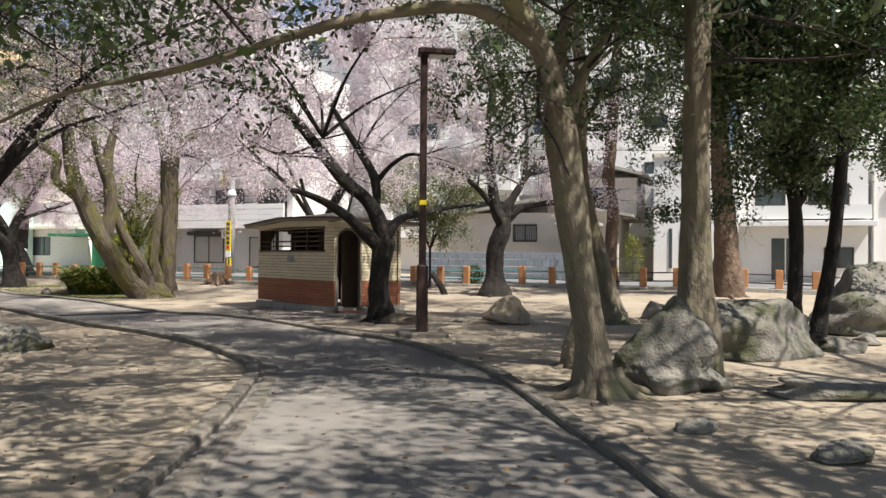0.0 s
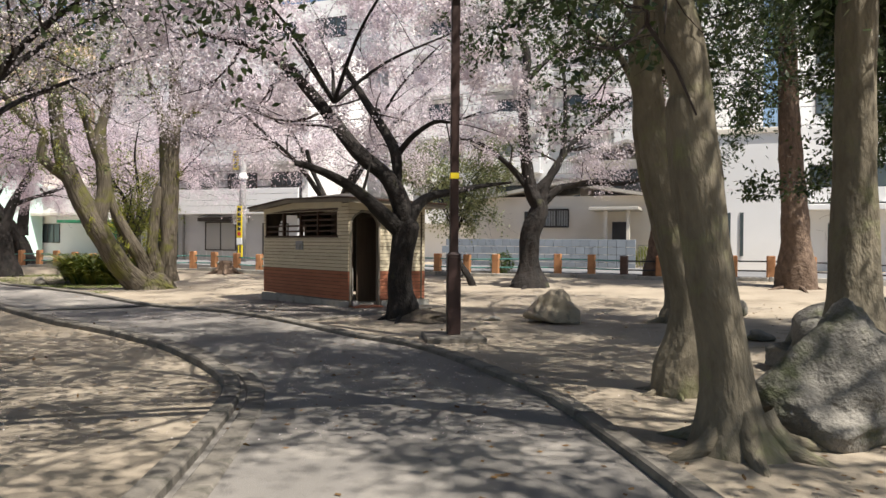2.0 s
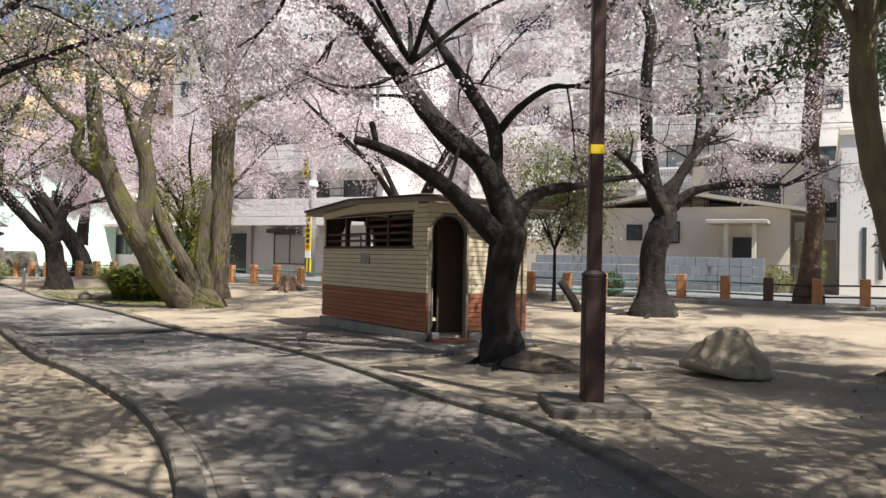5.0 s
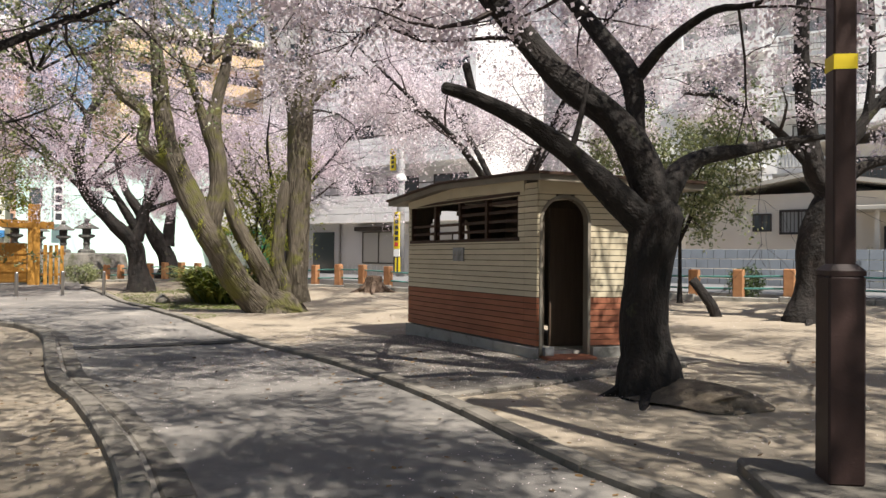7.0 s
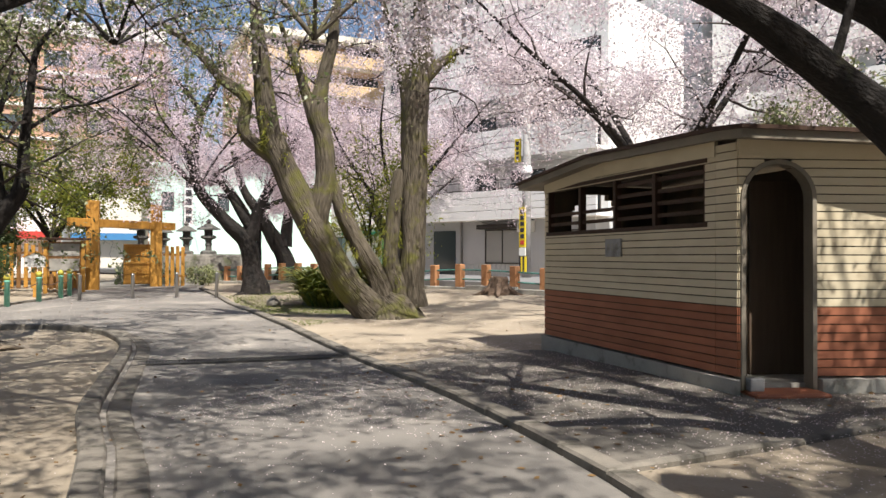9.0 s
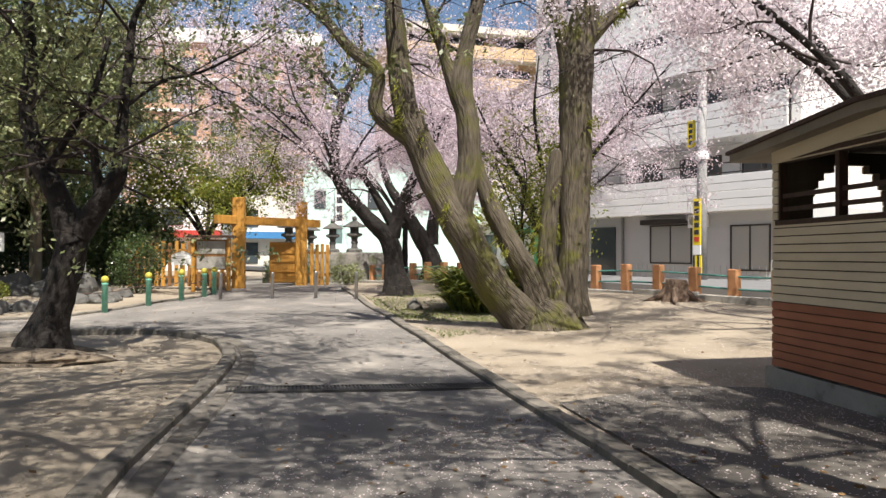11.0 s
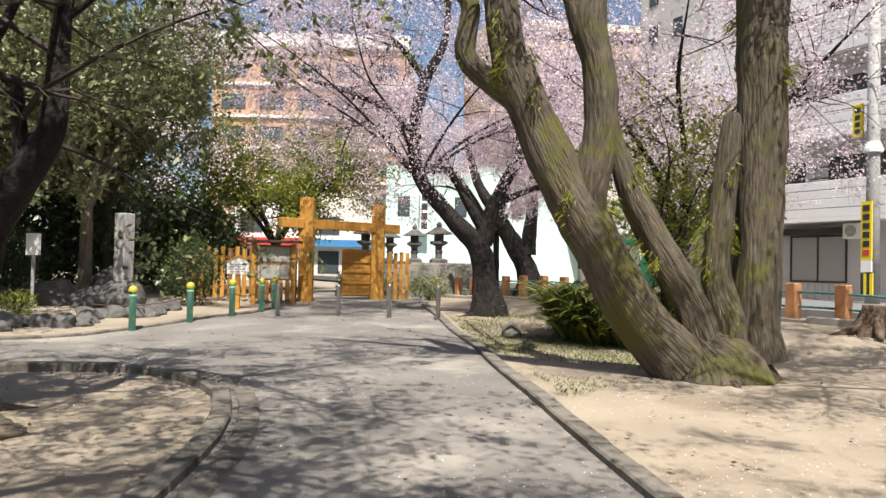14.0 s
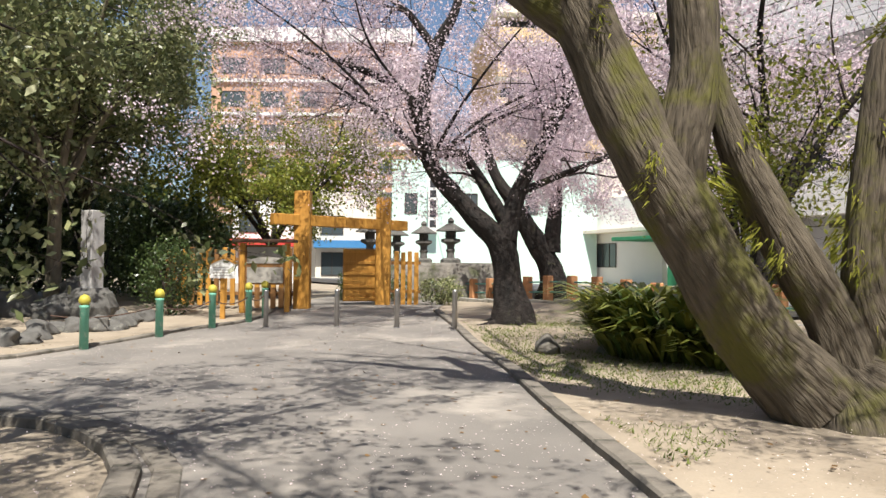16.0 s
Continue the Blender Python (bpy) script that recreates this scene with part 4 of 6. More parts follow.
boxed("step", M_RED, hut, 0.04, 0.76, -0.28, 0.10, -0.2, 0.10, 0.015, "reddish tiled door step", stepm)
# roof: low faceted slabs with a deep edge
eave = []
for p, z in zip([PL, MID, PA, PB, PR, PBR, PBL], [2.42, 2.53, 2.48, 2.46, 2.42, 2.42, 2.42]):
    c = sum(PLAN, Vector((0, 0))) / 6
    q = p + (p - c).normalized() * (0.55 if p in (PL, PR, PBL, PBR) else 0.25)
    eave.append((q, z - (0.05 if p in (PL, PR) else 0.0)))
rb = bmesh.new()
cc = sum(PLAN, Vector((0, 0))) / 6
lo = [rb.verts.new((q.x, q.y, z)) for q, z in eave]
hi = [rb.verts.new((q.x, q.y, z + 0.10)) for q, z in eave]
apex = rb.verts.new((cc.x, cc.y, 2.80))
under = rb.verts.new((cc.x, cc.y, 2.66))
for i in range(7):
    j = (i + 1) % 7
    rb.faces.new((lo[i], lo[j], hi[j], hi[i]))
    rb.faces.new((hi[i], hi[j], apex))
    rb.faces.new((lo[j], lo[i], under))
part("roof", rb, M_ROOF, hut, "grey-brown low roof with a deep edge")
trim = bmesh.new()
for i in range(7):
    (p, z0), (q, z1) = eave[i], eave[(i + 1) % 7]
    m, ln = wall_frame(p, q)
    sl = math.atan2(z1 - z0, ln)
    box(trim, -0.02, ln + 0.02, -0.035, 0.03, 0.085, 0.125, 0, Matrix.Translation((0, 0, z0)) @ m @ Matrix.Rotation(-sl, 4, "Y"))
part("roof_edge", trim, M_DARKWOOD, hut, "dark metal drip edge")
# sloping boards under the roof edge
for p, q, z0, z1 in ((PL, MID, 2.42, 2.53), (MID, PA, 2.53, 2.48), (PB, PR, 2.46, 2.42)):
    m, ln = wall_frame(p, q)
    boxed("barge_board", M_CREAM, hut, 0.0, ln, -0.022, 0.02, -0.13, 0.03, 0, "", Matrix.Translation((0, 0, z0)) @ m @ Matrix.Rotation(-math.atan2(z1 - z0, ln), 4, "Y"))
# window: frame, posts and slats in the long opening
wm, wl = wall_frame(PL, PA)
boxed("window_frame", M_DARKWOOD, hut, 0.06, wl - 0.12, -0.02, 0.10, 1.66, 1.71, 0.006, "dark wooden sill", wm)
boxed("window_frame", M_DARKWOOD, hut, 0.06, wl - 0.12, -0.02, 0.10, 2.31, 2.36, 0.006, "dark wooden lintel", wm)
for s in (0.09, wl * 0.27, wl * 0.50, wl * 0.72, wl - 0.17):
    boxed("window_post", M_DARKWOOD, hut, s - 0.03, s + 0.03, 0.0, 0.09, 1.71, 2.31, 0.004, "", wm)
for s0, s1 in ((0.12, wl * 0.27 - 0.03), (wl * 0.27 + 0.03, wl * 0.5 - 0.03), (wl * 0.5 + 0.03, wl * 0.72 - 0.03), (wl * 0.72 + 0.03, wl - 0.2)):
    for k in range(4 if s0 > wl * 0.45 else 2):
        boxed("slat", M_DARKWOOD, hut, s0, s1, 0.03, 0.05, 1.80 + 0.135 * k, 1.845 + 0.135 * k, 0, "", wm)
plate = boxed("sign_plate", M_STONE, hut, 1.74, 2.09, -0.04, -0.014, 1.36, 1.58, 0.006, "small pale plate with worn characters", wm)
for k in range(3):
    boxed("character", M_CONC, plate, 1.80 + 0.085 * k, 1.86 + 0.085 * k, -0.043, -0.040, 1.44, 1.52, 0, "", wm)
# arched doorway: frame, half-open leaf, partition
am = stepm
fr = bmesh.new()
n_arc = 14
prof = [(0.39 - 0.36, 0.1), (0.39 - 0.36, 1.92)] + [(0.39 - 0.36 * math.cos(math.pi * k / n_arc), 1.92 + 0.36 * math.sin(math.pi * k / n_arc)) for k in range(1, n_arc)] + [(0.75, 1.92), (0.75, 0.1)]
for (s0, z0), (s1, z1) in zip(prof, prof[1:]):
    ln = math.hypot(s1 - s0, z1 - z0)
    box(fr, -0.005, ln + 0.005, -0.03, 0.13, -0.03, 0.012, 0, am @ Matrix.Translation((s0, 0, z0)) @ Matrix.Rotation(-math.atan2(z1 - z0, s1 - s0), 4, "Y"))
part("door_frame", fr, M_ROOF, hut, "brown arched door surround")
leafm = am @ Matrix.Translation((0.05, 0.14, 0)) @ Matrix.Rotation(radians(62), 4, "Z")
door = boxed("door_leaf", M_DOOR, hut, 0, 0.62, -0.02, 0.02, 0.22, 2.05, 0.006, "brown wooden door standing open", leafm)
boxed("door_panel", M_CONC, door, 0.08, 0.54, -0.026, -0.021, 0.28, 0.95, 0.004, "grey lower panel", leafm)
boxed("partition", M_DOOR, hut, 0.42, 1.35, 0.62, 0.68, 0.14, 2.15, 0, "plain brown inner screen", am)
brick = bmesh.new()
box(brick, 0.06, 0.20, -0.12, -0.02, 0.10, 0.22, 0.008, Matrix.Translation((0, 0, HUT_Z)) @ am)
tagged(part("concrete_block", brick, M_STONE), "small pale block on the hut step", "block")

# paved apron before the hut, with its edging
sheet("hut_apron", [(-3.42, 16.5), (-1.95, 18.15), (-0.6, 19.75), (-1.0, 20.2), (-2.8, 19.2), (-5.7, 22.2), (-6.6, 21.9), (-7.2, 20.6), (-5.0, 18.25)], 0.010, mat("packed_grey_gravel", (0.19, 0.172, 0.148), (0.105, 0.096, 0.083), 0.95, 1.2, 90, 0.7), "packed grey gravel apron before the hut", "paving")
kerb("apron_edging", [(-3.42, 16.5), (-2.6, 17.4), (-1.85, 18.3), (-0.9, 19.3)], 0.09, 0.035, 0.6, "low concrete edging of the hut apron")

# ---- lamp post ----
lamp = thing("lamp_post", (-0.4, 14.25, height(-0.4, 14.25)), "dark brown square park lamp post on a concrete base", "lamp post", turn=8)
boxed("base_slab", M_KERB, lamp, -0.47, 0.47, -0.47, 0.47, -0.15, 0.07, 0.02, "weathered concrete base slab")
bm = bmesh.new()
box(bm, -0.105, 0.105, -0.105, 0.105, 0.07, 1.30, 0.012)
part("lower_post", bm, M_LAMP, lamp)
bm = lathe([(0.148, 1.30), (0.148, 1.33), (0.095, 1.37)], 4)
bmesh.ops.rotate(bm, cent=(0, 0, 0), matrix=Matrix.Rotation(radians(45), 3, "Z"), verts=bm.verts)
part("collar", bm, M_LAMP, lamp)
boxed("upper_post", M_LAMP, lamp, -0.066, 0.066, -0.066, 0.066, 1.36, 5.45, 0.01)
boxed("tape", M_YELLOW, lamp, -0.068, 0.068, -0.068, 0.068, 2.53, 2.62, 0, "yellow tape band")
boxed("lamp_head", M_LAMP, lamp, -0.12, 0.62, -0.17, 0.17, 5.45, 5.58, 0.03, "flat brown lamp head")
boxed("lamp_glass", M_SIGNW, lamp, 0.10, 0.56, -0.13, 0.13, 5.425, 5.452, 0.004, "pale lamp glass")


# ---- boulders ----
def boulder(at, size, seed, turn=0.0, label="rounded grey boulder with dark lichen", name="boulder", material=None, rough=0.22, sub=4, sink=0.25, taper=0.0):
    bm = bmesh.new()
    bmesh.ops.create_icosphere(bm, subdivisions=sub, radius=1.0)
    rng = np.random.default_rng(seed)
    cuts = rng.normal(size=(15, 3))
    cuts /= np.linalg.norm(cuts, axis=1)[:, None]
    depth = rng.uniform(0.5, 0.86, 15)
    for v in bm.verts:
        p = np.array(v.co)
        for c, d in zip(cuts, depth):  # flat faces
            s = p @ c
            if s > d:
                p = p - c * (s - d) * 0.95
        if p[2] < 0.25:
            flat = math.hypot(p[0], p[1])
            grow_by = 1 + min(1.0, (0.25 - p[2]) * 1.2) * (min(2.2, 1.02 / max(flat, 0.25)) - 1)
            p[0], p[1] = p[0] * grow_by, p[1] * grow_by
        q = Vector(p)
        q *= 1 + rough * (noise.noise(q * 1.3 + Vector((seed, 0, 0)))) + rough * 0.35 * noise.noise(q * 4 + Vector((0, seed, 0))) + rough * 0.12 * noise.noise(q * 11)
        q.x, q.y = (q.x - taper * 0.25 * q.z) * (1 - taper * max(0, q.z + 0.5)) + taper * 0.4 * max(0, q.z), q.y * (1 - taper * max(0, q.z + 0.5))
        v.co = Vector((q.x * size[0], q.y * size[1], (q.z + 1) * size[2] * 0.5))
    z = height(at[0], at[1]) - (0.12 + sink * 0.4) * size[2]
    ob = part(name, bm, material or M_ROCK, smooth=True)
    ob.matrix_world = pose(at[0], at[1], z, 0, 0, turn)
    return tagged(ob, label, "rock")


boulder((2.5, 8.35), (0.86, 0.7, 1.32), 29, 10, "large weathered boulder against a tree root", taper=0.42, rough=0.3, sub=5)
boulder((4.75, 11.6), (1.35, 0.9, 1.25), 4, 20, "broad dark boulder under the trees")
boulder((3.75, 11.6), (0.42, 0.36, 0.5), 14, 60, "dark boulder beside a broader one")
boulder((9.0, 15.3), (1.15, 0.9, 1.75), 5, 40, "tall dark boulder among slim trees")
boulder((8.2, 14.4), (0.9, 0.7, 1.1), 15, 0, "dark boulder leaning on a taller one")
boulder((5.2, 17.8), (0.36, 0.32, 0.62), 6, 0, "small dark rounded boulder")
boulder((1.42, 16.7), (0.54, 0.42, 0.72), 7, -10, "pale flat-topped boulder on bare soil", material=mat("pale_sandstone", (0.44, 0.37, 0.27), (0.24, 0.20, 0.15), 0.9, 2.5, 40, 0.9, c3=(0.13, 0.12, 0.09), spots=2.5), sink=0.1)
boulder((-7.35, 12.3), (0.75, 0.5, 0.62), 8, 15, "low dark flat boulder on the lawn edge")
boulder((3.0, 5.5), (0.25, 0.2, 0.17), 9, 30, "low grey stone in the soil")
boulder((4.2, 7.9), (0.75, 0.34, 0.3), 19, -12, "long low dark stone in the soil")
for x, y, sx, sz, s in [(-15.9, 29.4, 0.26, 0.42, 61), (-15.1, 30.1, 0.3, 0.3, 62), (0.35, 17.0, 0.2, 0.12, 63), (2.2, 6.3, 0.2, 0.14, 64), (6.6, 12.0, 0.45, 0.3, 65), (7.4, 12.8, 0.3, 0.25, 66), (4.4, 14.2, 0.3, 0.2, 67)]:
    boulder((x, y), (sx, sx * 0.8, sz), s, s * 20, "small grey stone half sunk in the soil", "stone", sub=3)
for k in range(16):
    f = k / 15
    x, y = -22.6 - 2.6 * f - 0.5 * math.sin(k), 22.2 + 5.2 * f
    boulder((x - 0.9, y), (0.34, 0.3, 0.38 + 0.1 * math.sin(k * 2.1)), 70 + k, k * 37, "grey edging stone round the planting", "edging_stone", M_LANTERN, sub=3)
for x, y, sx, sz, s in [(-28.6, 26.3, 0.9, 0.95, 91), (-29.9, 25.6, 0.8, 1.2, 92), (-30.9, 27.6, 0.9, 1.4, 93), (-32.5, 26.0, 0.8, 0.9, 94), (-33.4, 24.6, 0.9, 0.8, 95), (-31.7, 24.4, 0.7, 0.9, 96)]:
    boulder((x, y), (sx, sx * 0.8, sz), s, s * 31, "dark rock in the shaded rockery", "rockery_stone", M_LANTERN, sub=3)

boulder((-1.05, 16.95), (0.7, 0.45, 0.26), 97, -20, "dark mound of soil and roots at a cherry foot", "root_mound", M_ROOTSOIL, sub=4)
boulder((-13.7, 18.75), (1.0, 0.6, 0.26), 98, 25, "low mound of soil and roots at a tree foot", "root_mound", M_ROOTSOIL, sub=4)

# ---- monument and small signs ----
mz = height(-28.2, 26.8)
mon = thing("stone_monument", (-28.2, 26.8, mz), "tall pale granite pillar on a dark rock base", "monument", turn=20)
boxed("pillar", M_STONE, mon, -0.2, 0.2, -0.2, 0.2, 0.7, 2.72, 0.02)
bm = lathe([(0.62, -0.2), (0.66, 0.25), (0.52, 0.6), (0.36, 0.74)], 9)
part("base_rock", bm, M_LANTERN, mon, "dark rough base rock")
s1 = thing("garden_sign", (-28.6, 24.5, height(-28.6, 24.5)), "pale green notice on a grey post in the shrubs", "sign", turn=55)
boxed("post", M_STONE, s1, -0.04, 0.04, -0.04, 0.04, -0.2, 1.75, 0.005)
boxed("board", M_SIGNW, s1, -0.19, 0.19, -0.055, -0.042, 1.45, 2.05, 0.01, "pale green peaked board")


# ---- bollards ----
def steel_bollard(x, y):
    b = thing("bollard", (x, y, height(x, y)), "slim brushed steel bollard standing on asphalt", "bollard", "bollards across the path")
    part("tube", lathe([(0.055, -0.1), (0.055, 0.80), (0.05, 0.83), (0.02, 0.845)], 16), M_STEEL, b, smooth=True)
    part("foot_ring", lathe([(0.085, -0.05), (0.085, 0.015), (0.06, 0.03)], 16), M_STEEL, b)


def green_bollard(x, y):
    b = thing("bollard", (x, y, height(x, y)), "peeling green post with a dull yellow knob", "bollard", "green chain posts")
    part("post", lathe([(0.075, -0.1), (0.075, 0.72), (0.085, 0.73), (0.085, 0.77), (0.06, 0.78)], 14), M_GREENP, b, smooth=True)
    part("knob", lathe([(0.06, 0.78), (0.095, 0.82), (0.10, 0.87), (0.075, 0.93), (0.02, 0.96)], 14), M_KNOB, b, "dull yellow knob", True)


for p in [(-22.7, 28.4), (-21.6, 29.5), (-20.2, 30.0), (-18.9, 30.4)]:
    steel_bollard(*p)
GREEN = [(-22.0, 24.3), (-22.75, 26.0), (-23.4, 27.5), (-24.2, 28.9), (-24.9, 29.8)]
for p in GREEN:
    green_bollard(*p)
for (x0, y0), (x1, y1) in zip([(-26.6, 25.3)] + GREEN[1:], GREEN[1:2] + GREEN[2:]):
    ch = Tubes()
    za, zb = height(x0, y0) + 0.62, height(x1, y1) + 0.62
    if x0 < -26:
        za -= 0.4
    ch.add(np.array([(x0 + (x1 - x0) * f, y0 + (y1 - y0) * f, za + (zb - za) * f - 0.5 * f * (1 - f), 0.014) for f in np.linspace(0, 1, 14)]), 5)
    tagged(placed("chain", ch.mesh("chain"), M_POSTD), "slack rusty chain between green posts", "chain", "post chains")

# ---- timber gate ----
GP = [Vector((-26.5, 32.1)), Vector((-26.2, 35.0))]
gz = height(-26.5, 33.5)
gate = thing("timber_gate", (0, 0, gz), "orange-brown timber gate of two posts and a crossbeam", "gate")
for p in GP:
    m = Matrix.Translation((p.x, p.y, 0)) @ Matrix.Rotation(radians(43), 4, "Z")
    boxed("post", M_TIMBER, gate, -0.23, 0.23, -0.2, 0.2, -0.2, 3.42, 0.02, "", m)
gm, gl = wall_frame(GP[0], GP[1])
boxed("crossbeam", M_TIMBER, gate, -1.0, gl + 0.9, -0.12, 0.12, 2.40, 2.72, 0.015, "heavy crossbeam through both posts", gm)
bm = bmesh.new()
gw = thing("gate_leaf", (GP[1].x - 0.55, GP[1].y - 0.55, gz), "open orange timber gate leaf with cross rails", "gate leaf", turn=62)
boxed("panel", M_TIMBER, gw, -0.5, 0.55, -0.03, 0.03, 0.12, 1.78, 0.008)
for z in (0.15, 0.55, 0.95, 1.3, 1.65):
    boxed("rail", M_TIMBER, gw, -0.5, 0.55, -0.07, -0.031, z, z + 0.09, 0.006)
pk = thing("picket_fence", (GP[1].x, GP[1].y, gz), "short run of orange timber pickets beside the gate", "fence", turn=44)
for k in range(4):
    boxed("picket", M_TIMBER, pk, 0.36 + k * 0.21, 0.50 + k * 0.21, -0.03, 0.03, 0.0, 1.72 - 0.03 * (k % 2), 0.008)
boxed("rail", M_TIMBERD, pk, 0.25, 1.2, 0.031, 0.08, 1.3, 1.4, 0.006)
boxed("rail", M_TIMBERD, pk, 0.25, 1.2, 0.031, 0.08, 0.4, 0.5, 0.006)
lf = thing("picket_fence", (GP[0].x, GP[0].y, gz), "orange timber paling fence along the shrubs", "fence", turn=222)
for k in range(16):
    # every third picket takes the shade-coloured timber
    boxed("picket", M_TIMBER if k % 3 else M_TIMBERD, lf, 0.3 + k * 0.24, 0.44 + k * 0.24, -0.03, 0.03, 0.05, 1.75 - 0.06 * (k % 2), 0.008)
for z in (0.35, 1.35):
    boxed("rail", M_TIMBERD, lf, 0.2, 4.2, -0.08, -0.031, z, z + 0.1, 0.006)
# notice board with a small roof
nb = thing("notice_board", (-26.3, 30.7, gz), "roofed timber notice board with grey panels", "notice board", turn=43)
for x in (-0.62, 0.62):
    boxed("post", M_TIMBER, nb, x - 0.07, x + 0.07, -0.06, 0.06, -0.1, 1.85, 0.01)
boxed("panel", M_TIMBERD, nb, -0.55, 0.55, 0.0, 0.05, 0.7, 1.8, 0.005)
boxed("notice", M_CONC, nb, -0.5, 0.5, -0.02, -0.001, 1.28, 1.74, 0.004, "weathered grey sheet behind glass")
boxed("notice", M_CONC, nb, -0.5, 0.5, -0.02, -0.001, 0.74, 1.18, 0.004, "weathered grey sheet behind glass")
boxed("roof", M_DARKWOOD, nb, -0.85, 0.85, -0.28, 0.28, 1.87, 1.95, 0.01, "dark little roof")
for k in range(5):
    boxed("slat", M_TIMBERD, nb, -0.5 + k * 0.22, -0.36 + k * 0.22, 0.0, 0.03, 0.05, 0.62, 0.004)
s2 = thing("house_shaped_sign", (-25.6, 29.0, height(-25.6, 29.0)), "white house-shaped notice on a timber post", "sign", turn=43)
boxed("post", M_TIMBER, s2, -0.06, 0.06, 0.0, 0.1, -0.1, 1.5, 0.01)
bm = bmesh.new()
pv = [(-0.32, 1.02), (0.32, 1.02), (0.32, 1.38), (0, 1.52), (-0.32, 1.38)]
fa = [bm.verts.new((x, -0.03, z)) for x, z in pv]
fb = [bm.verts.new((x, 0.0, z)) for x, z in pv]
bm.faces.new(fa)
bm.faces.new(fb[::-1])
for k in range(5):
    bm.faces.new((fb[k], fb[(k + 1) % 5], fa[(k + 1) % 5], fa[k]))
part("board", bm, M_SIGNW, s2, "white board with faint lines of writing")
for sx in (-1, 1):
    boxed("roof_board", M_TIMBER, s2, 0, 0.42, -0.06, 0.04, 0, 0.035, 0.004, "", Matrix.Translation((0, 0, 1.55)) @ Matrix.Rotation(radians(24) if sx > 0 else radians(180 - 24), 4, "Y"))
for k in range(4):
    boxed("text_line", M_CONC, s2, -0.24, 0.24 - 0.07 * (k % 2), -0.033, -0.031, 1.08 + 0.07 * k, 1.10 + 0.07 * k)


# ---- stone lanterns on a stone bank ----
def stone_lantern(x, y, z, s, turn):
    t = thing("stone_lantern", (x, y, z), "old dark stone lantern with a broad curved cap", "stone lantern", "stone lanterns on the bank", turn=turn)
    sc = lambda prof: [(r * s, h * s) for r, h in prof]
    part("base", lathe(sc([(0.42, -0.1), (0.42, 0.12), (0.3, 0.2)]), 6), M_LANTERN, t)
    part("shaft", lathe(sc([(0.17, 0.2), (0.15, 0.4), (0.19, 0.5), (0.15, 0.6), (0.18, 0.75)]), 12), M_LANTERN, t)
    part("platform", lathe(sc([(0.2, 0.75), (0.4, 0.85), (0.4, 0.95), (0.3, 0.98)]), 6), M_LANTERN, t)
    part("fire_box", lathe(sc([(0.22, 0.98), (0.22, 1.28)]), 6), M_LANTERN, t)
    part("cap", lathe(sc([(0.62, 1.27), (0.60, 1.33), (0.36, 1.45), (0.16, 1.58), (0.1, 1.6)]), 6), M_LANTERN, t)
    part("finial", lathe(sc([(0.1, 1.6), (0.14, 1.68), (0.11, 1.76), (0.03, 1.83)]), 10), M_LANTERN, t)


bank = boxed("stone_bank", M_ROCK, None, -3.6, 1.7, -0.8, 0.8, -0.3, 1.35, 0.1)
for v in bank.data.vertices:
    if v.co.z < 0:
        v.co.y *= 1.6
        v.co.x *= 1.15
bank.matrix_world = pose(-27.2, 39.25, height(-27.2, 39.25), 0, 0, 43)
tagged(bank, "battered grey stone bank under the lanterns", "stone wall")
for k, (dx, s) in enumerate([(-3.0, 0.95), (-2.0, 0.85), (-1.0, 0.92), (0.0, 1.0)]):
    c, q = math.cos(radians(43)), math.sin(radians(43))
    stone_lantern(-27.2 + dx * c, 39.25 + dx * q, height(-27.2, 39.25) + 1.35, s * 0.92, 10 * k)


# ---- plants ----
def strap_clump(x, y, r, tall, n, seed, name="strap_leaf_clump", label="clump of long glossy strap leaves, some yellowing", material=None, width=0.035):
    rng = np.random.default_rng(seed)
    v, f = [], []
    for _ in range(n):
        a, rr = rng.uniform(0, 6.28), r * math.sqrt(rng.uniform(0, 0.6))
        px, py = rr * math.cos(a), rr * math.sin(a)
        b = a + rng.normal() * 0.8
        ln, h = rng.uniform(0.6, 1.35) * r * 0.9, tall * rng.uniform(0.35, 1.0)
        w = width * rng.uniform(0.7, 1.4)
        o = len(v)
        for k in range(5):
            t = k / 4
            wx = w * math.sin(math.pi * (0.15 + 0.84 * t))
            cx, cy = px + math.cos(b) * ln * t ** 1.2, py + math.sin(b) * ln * t ** 1.2
            cz = h * (1.9 * t - 1.25 * t * t) + 0.02
            v += [(cx - math.sin(b) * wx, cy + math.cos(b) * wx, cz), (cx + math.sin(b) * wx, cy - math.cos(b) * wx, cz)]
        f += [(o + 2 * k, o + 2 * k + 1, o + 2 * k + 3, o + 2 * k + 2) for k in range(4)]
    ob = placed(name, data_mesh(name, v, f), material or M_CLIVIA)
    ob.matrix_world = pose(x, y, height(x, y) - 0.02)
    return tagged(ob, label, "plant")


strap_clump(-14.1, 30.2, 1.25, 1.6, 620, 1, width=0.05)
strap_clump(-15.0, 30.9, 0.9, 1.3, 340, 2, width=0.05)
strap_clump(-13.0, 29.6, 0.7, 0.9, 220, 3, width=0.05)
strap_clump(-34.0, 21.5, 0.9, 0.9, 160, 4, width=0.06)


